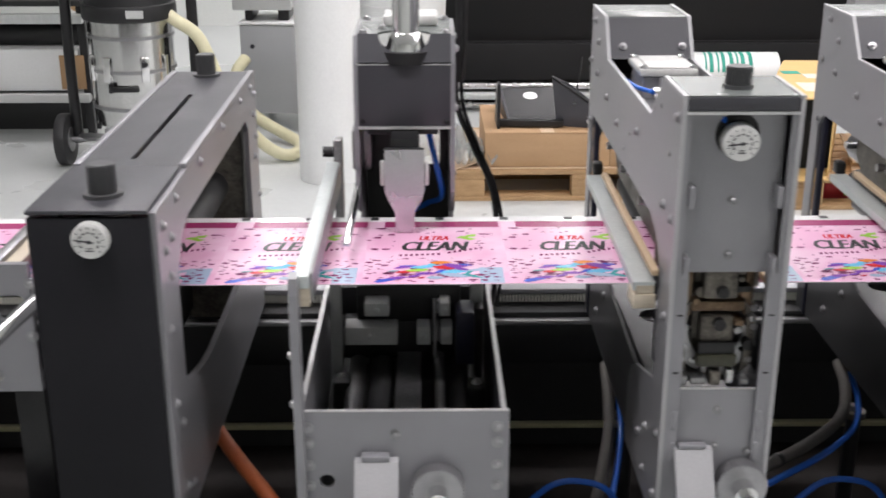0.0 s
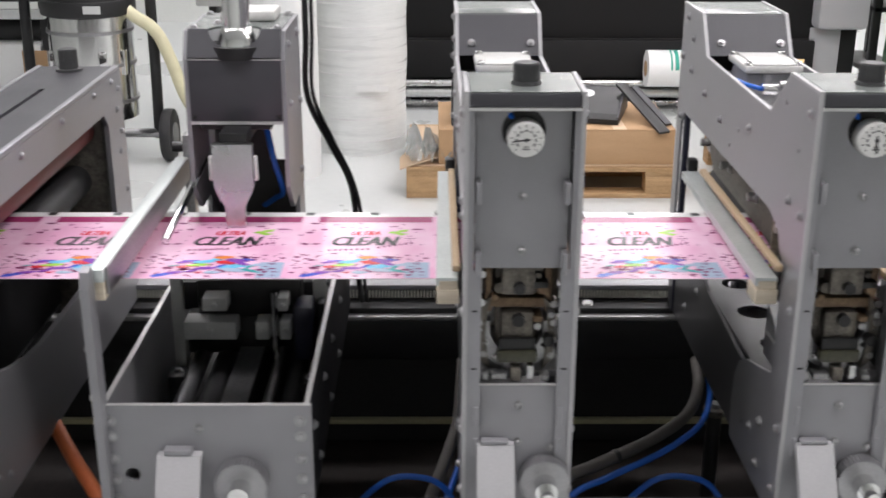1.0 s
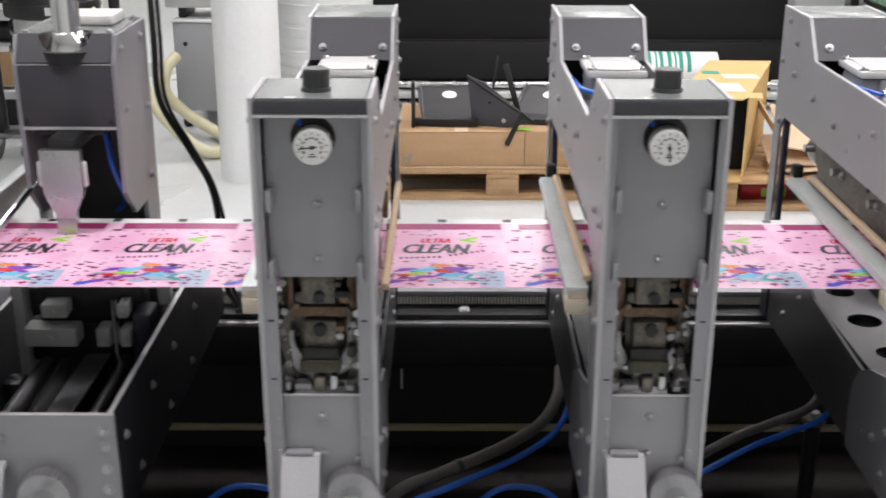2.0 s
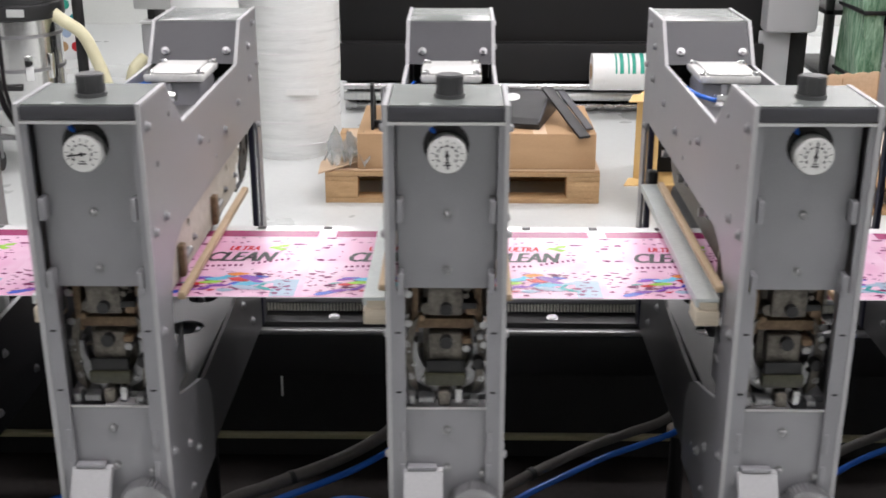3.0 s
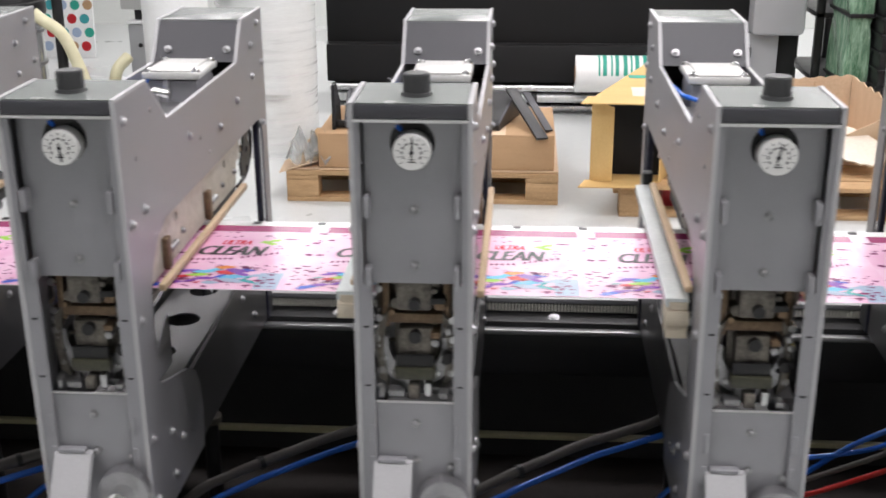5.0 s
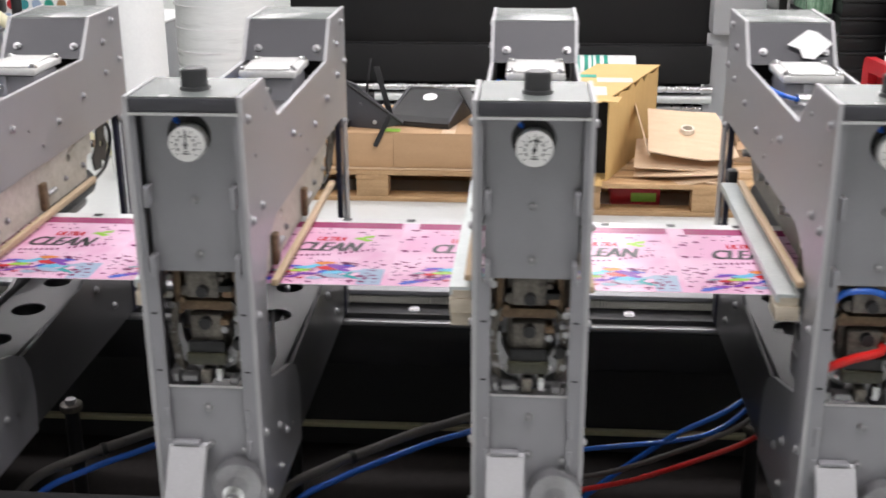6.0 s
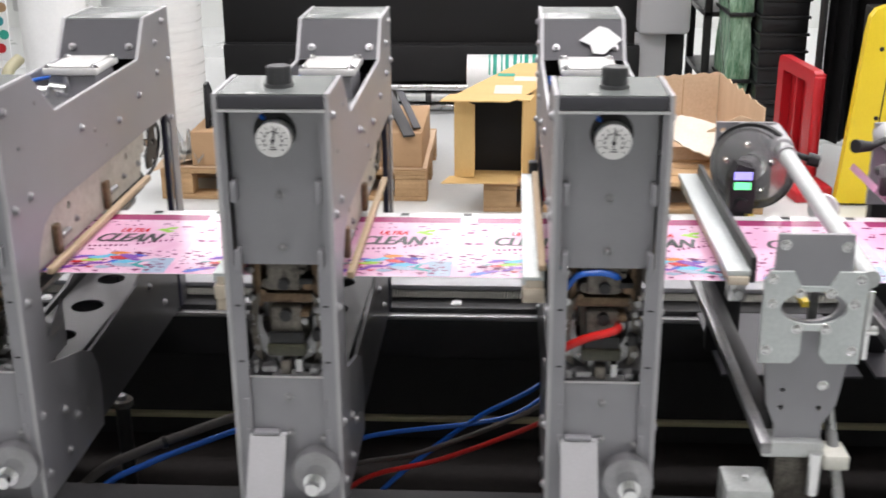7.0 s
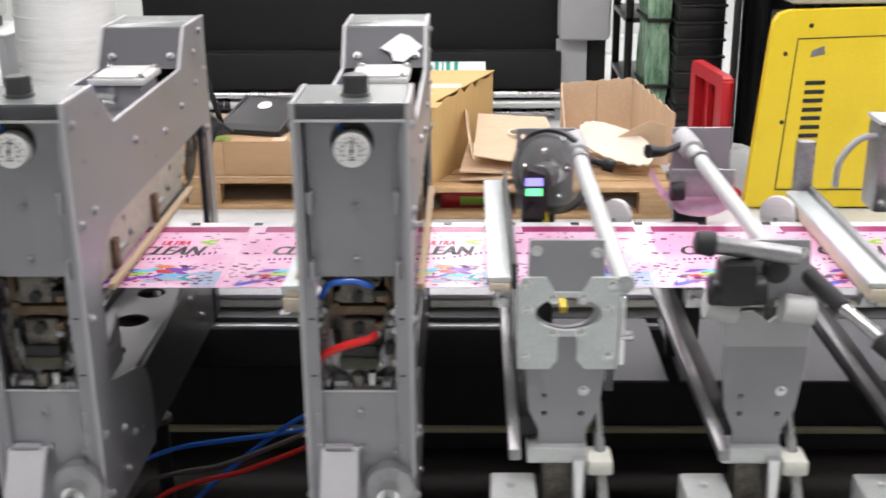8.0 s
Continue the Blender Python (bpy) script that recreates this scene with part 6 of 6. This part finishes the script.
# ---- wide printer far behind ----
def wide_printer():
    t = thing("wide_printer", (0, 6.7, 0), "wide black roll-fed printer with steel media rods", "printer")
    part("body", box(0.0, 2.60, 0.06, 0.80, 0.40, 1.25, 0.02), PRINTER_BLACK, t)
    part("apron", box(0.0, 2.45, 0.02, 0.06, 0.19, 0.41, 0.01), PRINTER_BLACK, t)
    part("seam", box(0.0, 2.45, 0.05, 0.0602, 0.413, 0.418), BLACK_RUBBER, t)
    part("end_unit", box(2.425, 2.722, -0.06, 0.70, 0.485, 1.25, 0.03), PRINTER_GREY, t, "light grey control end")
    part("leg", box(2.42, 2.60, 0.05, 0.055, 0.0, 0.484, 0.001), PRINTER_GREY, t)
    part("leg_shroud", box(2.605, 2.715, 0.10, 0.60, 0.0, 0.484, 0.01), PRINTER_BLACK, t)
    part("leg", box(0.03, 0.12, 0.10, 0.60, 0.0, 0.40, 0.01), PRINTER_BLACK, t)
    part("media_rod", rod((0.02, 0.0, 0.165), (2.46, 0.0, 0.165), 0.020, seg=20), STEEL, t)
    part("media_rod", rod((0.02, 0.02, 0.105), (2.46, 0.02, 0.105), 0.028, seg=20), ALU, t)
    part("media_rod", rod((0.02, 0.10, 0.03), (2.46, 0.10, 0.03), 0.026, seg=20), STEEL, t)
    part("shade_cloth", box(0.12, 2.44, 0.30, 0.32, 0.0, 0.39), PRINTER_BLACK, t)
    for bx in (0.42, 0.46, 1.2):
        part("rod_collar", rod((bx, 0.02, 0.105), (bx + 0.035, 0.02, 0.105), 0.034, seg=20), BLACK, t)


wide_printer()


def media_roll():
    t = thing("media_roll", (1.450, 6.62, 0.268), "white media roll with green printed marks", "paper roll")
    part("paper", rod((0, 0, 0), (0.555, 0, 0), 0.105, seg=40), WHITE_PAINT, t)
    part("core", rod((-0.004, 0, 0), (-0.001, 0, 0), 0.045, seg=28), CARD, t)
    for i, (x, w) in enumerate(((0.125, 0.010), (0.150, 0.022), (0.195, 0.010), (0.220, 0.020), (0.265, 0.022), (0.305, 0.010), (0.330, 0.022), (0.375, 0.022))):
        band = bmesh.new()
        for k in range(8):
            a = radians(2 + k * 11)
            add_box(band, x, x + w, -0.0105, 0.0105, 0.1045, 0.1062, m=Matrix.Rotation(a, 4, "X"))
        part("print_bar", band, GREEN_PRINT, t, smooth=False)


media_roll()


# ---- right far side ----
def yellow_stacker():
    t = thing("pallet_stacker", pose(3.17, 4.96, 0.0, 0, 0, 0), "yellow enamelled pallet stacker cover with dark marks", "pallet truck")
    out = [(-0.026, 0.012), (0.034, 0.78), (0.042, 0.835), (0.064, 0.868), (0.11, 0.884), (0.80, 0.90), (0.80, 0.012)]
    part("cover", sheet(out, [], 0.05, lambda u, v, w: (u, w, v)), YELLOW, t, smooth=False)
    part("inset", sheet([(0.11, 0.10), (0.15, 0.76), (0.62, 0.775), (0.62, 0.10)], [], 0.004, lambda u, v, w: (u, -0.004 + w, v)), YELLOW, t, smooth=False)
    part("groove", sheet([(0.104, 0.09), (0.146, 0.766), (0.63, 0.782), (0.63, 0.09)], [[(0.108, 0.095), (0.149, 0.762), (0.626, 0.778), (0.626, 0.095)]], 0.003, lambda u, v, w: (u, -0.0025 + w, v)), INK, t, smooth=False)
    for k in range(6):
        z = 0.135 + k * 0.078
        x = 0.180 + 0.003 * k
        for b0 in (0.0, 0.040):
            part("mark", sheet([(x, z + b0), (x + 0.085, z + b0 + 0.002), (x + 0.085, z + b0 + 0.020), (x, z + b0 + 0.018)], [], 0.002, lambda u, v, w: (u, -0.0065 + w, v)), INK, t, smooth=False)
    part("mark", sheet([(0.205, 0.685), (0.268, 0.700), (0.262, 0.735), (0.212, 0.715)], [], 0.002, lambda u, v, w: (u, -0.0065 + w, v)), DULL_STEEL, t, smooth=False)
    for x, z in ((0.10, 0.70), (0.20, 0.82), (0.11, 0.40)):
        part("cover_screw", add_bolt(bmesh.new(), (x, 0.0, z), (0, -1, 0), 0.007), INK, t)
    part("chassis", box(0.10, 0.80, 0.055, 0.30, 0.03, 0.85, 0.01), BLACK, t)
    part("wheel_skirt", box(0.05, 0.78, 0.02, 0.28, 0.0, 0.03), BLACK_RUBBER, t)
    part("hood", box(0.12, 0.80, 0.05, 0.30, 0.90, 0.97, 0.02), PRINTER_GREY, t)


yellow_stacker()


def red_guard():
    t = thing("red_carriage", pose(3.005, 5.66, 0.0, 0, 0, -82), "red enamelled steel carriage plate with a recess", "pallet truck")
    out = [(0.0, 0.0), (0.46, 0.0), (0.46, 0.51), (0.45, 0.54), (0.43, 0.552), (0.03, 0.556), (0.01, 0.545), (0.0, 0.51)]
    part("plate", sheet(out, [[(0.07, 0.06), (0.36, 0.06), (0.36, 0.49), (0.07, 0.49)]], 0.045, lambda u, v, w: (u, w, v)), RED, t, smooth=False)
    part("back_plate", box(0.01, 0.45, 0.0455, 0.055, 0.02, 0.54, 0.002), RED, t)
    part("rib", box(0.20, 0.225, 0.012, 0.0452, 0.062, 0.488, 0.004), RED, t)
    part("edge_bar", rod((0.456, 0.022, 0.02), (0.456, 0.022, 0.53), 0.026, seg=18, bevel=0.006), RED, t)
    part("foot", box(0.10, 0.66, -0.12, -0.0005, 0.0, 0.05, 0.01), RED, t)
    part("foot", box(0.478, 0.66, 0.0005, 0.05, 0.0, 0.07, 0.01), RED, t)
    part("strap", rod((0.30, -0.10, 0.05), (0.42, -0.02, 0.16), 0.006, seg=10), WHITE_PAINT, t)


red_guard()


def crate_stack(x, y, n, label):
    t = thing("crate_stack", (x, y, 0), label, "crates", "crate stacks")
    for k in range(n):
        z = k * 0.092
        part("crate", add_box(box(0, 0.25, 0, 0.55, z, z + 0.075, 0.006), -0.010, 0.260, -0.012, 0.562, z + 0.076, z + 0.091, 0.003), BLACK, t)
    return t


crate_stack(3.045, 6.3, 15, "stack of black plastic crates")
wrap = thing("wrapped_stack", (2.918, 6.45, 0), "stack wrapped in glossy green film", "wrapped goods")
w = bmesh.new()
rings = []
for j in range(24):
    z = j * 0.065
    rings.append([w.verts.new((0.050 + 0.060 * max(-1, min(1, 1.5 * math.cos(a))) + 0.008 * math.sin(5 * a + j), 0.2 + 0.2 * max(-1, min(1, 1.5 * math.sin(a))) + 0.01 * math.sin(7 * a + 2.2 * j), z)) for a in (2 * math.pi * i / 36 for i in range(36))])
for a, b in zip(rings, rings[1:]):
    for k in range(36):
        w.faces.new((a[k], a[(k + 1) % 36], b[(k + 1) % 36], b[k]))
w.faces.new(rings[-1])
w.faces.new(rings[0])
part("film", w, GREEN_WRAP, wrap)
for bz in (0.25, 0.62, 1.0, 1.35):
    part("strap", box(-0.022, 0.122, -0.02, 0.42, bz, bz + 0.02, 0.002), BLACK, wrap)


def black_curtain():
    bm = bmesh.new()
    n = 157
    low = []
    for i in range(n + 1):
        x = 3.325 + i * 0.0186
        y = 6.05 + 0.05 * math.sin(i * 0.9) + 0.02 * math.sin(i * 2.3)
        low.append((bm.verts.new((x, y, 0.02)), bm.verts.new((x + 0.01 * math.sin(i), y, 2.6))))
    for (a, b), (c, d) in zip(low, low[1:]):
        bm.faces.new((a, c, d, b))
    bmesh.ops.solidify(bm, geom=bm.faces[:], thickness=0.006)
    t = thing("curtain", (0, 0, 0), "black folded strip curtain hanging to the floor", "curtain")
    part("cloth", bm, PRINTER_BLACK, t)
    part("curtain_rail", rod((3.30, 6.05, 2.61), (6.3, 6.05, 2.61), 0.02, seg=14), STEEL, t)
    for x in (3.302, 6.28):
        part("curtain_post", rod((x, 6.05, 0.0), (x, 6.05, 2.62), 0.02, seg=14), BLACK, t)


black_curtain()
rackpost = thing("shelf_frame", (2.84, 6.9, 0), "black steel shelf frame", "shelf")
for x, y in ((0.0, 0.0), (0.20, 0.0), (0.0, 0.6), (0.20, 0.6)):
    part("post", box(x, x + 0.045, y, y + 0.045, 0, 2.0, 0.003), BLACK, rackpost)
for z in (0.18, 0.55, 0.95):
    part("shelf_board", box(0.0, 0.245, 0.0, 0.645, z, z + 0.03, 0.003), BLACK, rackpost)


# ---- left far side ----
def vacuum_cleaner():
    t = thing("vacuum_cleaner", (-1.45, 5.66, 0), "industrial vacuum cleaner with a polished steel drum", "vacuum cleaner")
    drum = part("drum", rod((0, 0, 0.22), (0, 0, 0.72), 0.20, seg=40), VACUUM_STEEL, t, "polished steel drum")
    for z in (0.30, 0.48, 0.64):
        part("band", sheet(circle(0, 0, 0.207, 40), [circle(0, 0, 0.201, 40)], 0.016, lambda u, v, w: (u, v, z + w)), DULL_STEEL, drum, smooth=False)
    part("handle", add_box(box(-0.07, 0.07, -0.225, -0.205, 0.40, 0.425, 0.006), -0.075, -0.055, -0.22, -0.19, 0.395, 0.44, 0.003), BLACK, drum)
    for a in (-1.0, -0.4, 0.5, 1.1):
        part("latch", box(0.185, 0.215, -0.02, 0.02, 0.44, 0.56, 0.004, m=Matrix.Rotation(-math.pi / 2 + a, 4, "Z")), CHROME, drum)
    part("head", add_rod(rod((0, 0, 0.725), (0, 0, 0.80), 0.225, seg=40, bevel=0.01), (0, 0, 0.80), (0, 0, 1.05), 0.21, 0.17, seg=36), BLACK, t, "black motor head")
    part("plate_label", box(0.04, 0.12, -0.232, -0.222, 0.75, 0.785), OFF_WHITE, t)
    for x in (-0.30, 0.30):
        part("frame_post", tube([(x, -0.02, 0.11), (x * 1.02, -0.02, 0.5), (x * 1.0, 0.0, 1.1)], 0.026, 12), BLACK, t)
        part("frame_brace", tube([(x, -0.02, 0.14), (x * 0.6, -0.14, 0.17), (0, -0.21, 0.17)], 0.014, 10), DULL_STEEL, t)
    wheel = part("wheel", rod((-0.385, -0.05, 0.13), (-0.33, -0.05, 0.13), 0.13, seg=36, bevel=0.012), BLACK_RUBBER, t, "black rubber wheel")
    part("hub", rod((-0.39, -0.05, 0.13), (-0.325, -0.05, 0.13), 0.06, seg=24), DULL_STEEL, wheel)
    wheel = part("wheel", rod((0.33, -0.05, 0.13), (0.385, -0.05, 0.13), 0.13, seg=36, bevel=0.012), BLACK_RUBBER, t, "black rubber wheel")
    part("hub", rod((0.325, -0.05, 0.13), (0.39, -0.05, 0.13), 0.06, seg=24), DULL_STEEL, wheel)
    part("axle", rod((-0.34, -0.05, 0.13), (0.34, -0.05, 0.13), 0.014, seg=12), DULL_STEEL, t)
    for x in (-0.1, 0.12):
        part("castor", rod((x - 0.015, -0.19, 0.05), (x + 0.015, -0.19, 0.05), 0.05, seg=24), BLACK_RUBBER, t)
        part("castor_fork", box(x - 0.02, x + 0.02, -0.20, -0.17, 0.06, 0.22, 0.003), DULL_STEEL, t)


vacuum_cleaner()
hose("vacuum_hose", [(-1.30, 5.62, 0.78), (-1.22, 5.60, 0.72), (-1.12, 5.60, 0.645), (-1.055, 5.60, 0.50), (-0.985, 5.60, 0.30), (-0.865, 5.63, 0.13), (-0.765, 5.64, 0.05), (-0.695, 5.66, 0.034), (-0.665, 5.78, 0.034), (-0.70, 5.93, 0.036), (-0.80, 6.04, 0.06), (-0.93, 6.06, 0.14), (-1.02, 6.02, 0.26), (-1.01, 6.02, 0.38), (-0.97, 6.10, 0.44)], 0.031, CREAM, "thick cream vacuum hose looping to the floor", "hose")


def grey_unit():
    t = thing("chiller_unit", pose(-0.86, 6.28, 0, 0, 0, -7), "grey steel cabinet unit on castors", "cabinet")
    part("body", box(-0.17, 0.24, 0.0, 0.5, 0.10, 0.585, 0.012), PRINTER_GREY, t)
    part("top", box(-0.175, 0.245, -0.005, 0.505, 0.586, 0.60, 0.004), WHITE_PAINT, t)
    part("lock", rod((-0.10, -0.006, 0.47), (-0.10, 0.002, 0.47), 0.012, seg=16), INK, t)
    for x in (-0.13, 0.20):
        for y in (0.05, 0.45):
            part("castor", rod((x - 0.015, y, 0.045), (x + 0.015, y, 0.045), 0.045, seg=20), BLACK_RUBBER, t)
            part("castor_plate", box(x - 0.02, x + 0.02, y - 0.02, y + 0.02, 0.085, 0.0995), BLACK, t)
    dev = thing("small_device", (-0.88, 6.3, 0.601), "white boxy device with a dark socket on black brackets", "device")
    for x0, x1 in ((-0.12, -0.08), (0.06, 0.12)):
        part("bracket", box(x0, x1, 0.05, 0.3, 0.0, 0.06, 0.006), BLACK, dev)
    part("case", box(-0.18, 0.14, 0.0, 0.35, 0.0605, 0.30, 0.012), OFF_WHITE, dev)
    part("socket", box(0.02, 0.09, -0.004, 0.001, 0.12, 0.18, 0.004), INK, dev)


grey_unit()

banner = thing("sample_banner", pose(-2.32, 8.4, 0.0, -4, 0, 0), "white sample banner with rows of coloured dots", "banner")
part("panel", box(-0.30, 0.30, 0, 0.02, 0.0, 1.0, 0.003), WHITE_PAINT, banner)
for i in range(6):
    for j in range(9):
        x = -0.24 + i * 0.095 + 0.03 * (j % 2)
        part("dot", rod((x, -0.003, 0.09 + j * 0.10), (x, 0.001, 0.09 + j * 0.10), 0.036, seg=18), (RED, GREEN_PRINT, PRINT_COLOURS[6], CARD, PRINT_COLOURS[7])[(i * 2 + j) % 5], banner)


def media_rack():
    t = thing("media_rack", (-2.75, 6.05, 0), "white and grey roll rack with a black board for the shadow below", "shelf")
    part("lower_rail", box(0, 0.95, 0, 0.04, 0.215, 0.26, 0.004), OFF_WHITE, t)
    part("white_box", box(0.05, 0.90, 0.05, 0.5, 0.27, 0.49, 0.006), WHITE_PAINT, t)
    part("brown_tape", box(0.80, 0.93, 0.04, 0.048, 0.28, 0.46, 0.002), CARD, t)
    part("film_roll", rod((0.0, 0.2, 0.56), (0.94, 0.2, 0.56), 0.07, seg=24), BLACK, t)
    part("mid_rail", box(0, 0.95, 0, 0.04, 0.63, 0.68, 0.004), ALU, t)
    part("upper_shelf", box(0, 0.95, 0.0, 0.5, 0.72, 0.75, 0.004), BLACK, t)
    part("shelf_board", box(0, 0.95, 0.042, 0.55, 0.22, 0.25, 0.004), OFF_WHITE, t)
    for x in (0.0, 0.91):
        for y in (0.05, 0.5):
            part("post", box(x, x + 0.04, y, y + 0.04, 0.0, 1.2, 0.003), BLACK, t)
    # Black board put in for the floor shadow below the rack.
    part("kick_board", box(0.04, 0.91, 0.3, 0.32, 0.0, 0.21), BLACK, t)


media_rack()


# ---- what moves ----
WEB_TRAVEL = [(0, -0.001), (0.1, 0.030), (0.2, 0.042), (0.3, 0.046), (0.8, 0.056), (1.0, 0.134), (1.2, 0.212), (1.3, 0.233), (1.5, 0.237), (1.9, 0.240), (2.1, 0.32), (2.3, 0.40),
              (2.45, 0.419), (2.8, 0.421), (3.0, 0.427), (3.1, 0.443), (3.2, 0.481), (3.3, 0.519), (3.4, 0.558), (3.5, 0.596), (3.6, 0.607), (4.0, 0.612), (4.2, 0.629), (4.3, 0.655),
              (4.4, 0.699), (4.5, 0.738), (4.6, 0.771), (4.7, 0.786), (4.85, 0.797), (5.25, 0.800), (5.4, 0.845), (5.6, 0.945), (5.75, 0.980), (5.9, 0.982), (6.35, 0.983), (6.5, 1.005),
              (6.65, 1.058), (6.8, 1.118), (6.9, 1.156), (7.0, 1.171), (7.2, 1.175), (7.5, 1.177), (7.6, 1.200), (7.7, 1.234), (7.9, 1.316), (8.0, 1.345)]


def motions():
    walk(web, [(t, Matrix.Translation((x, 0, WEB_Z))) for t, x in WEB_TRAVEL])


motions()
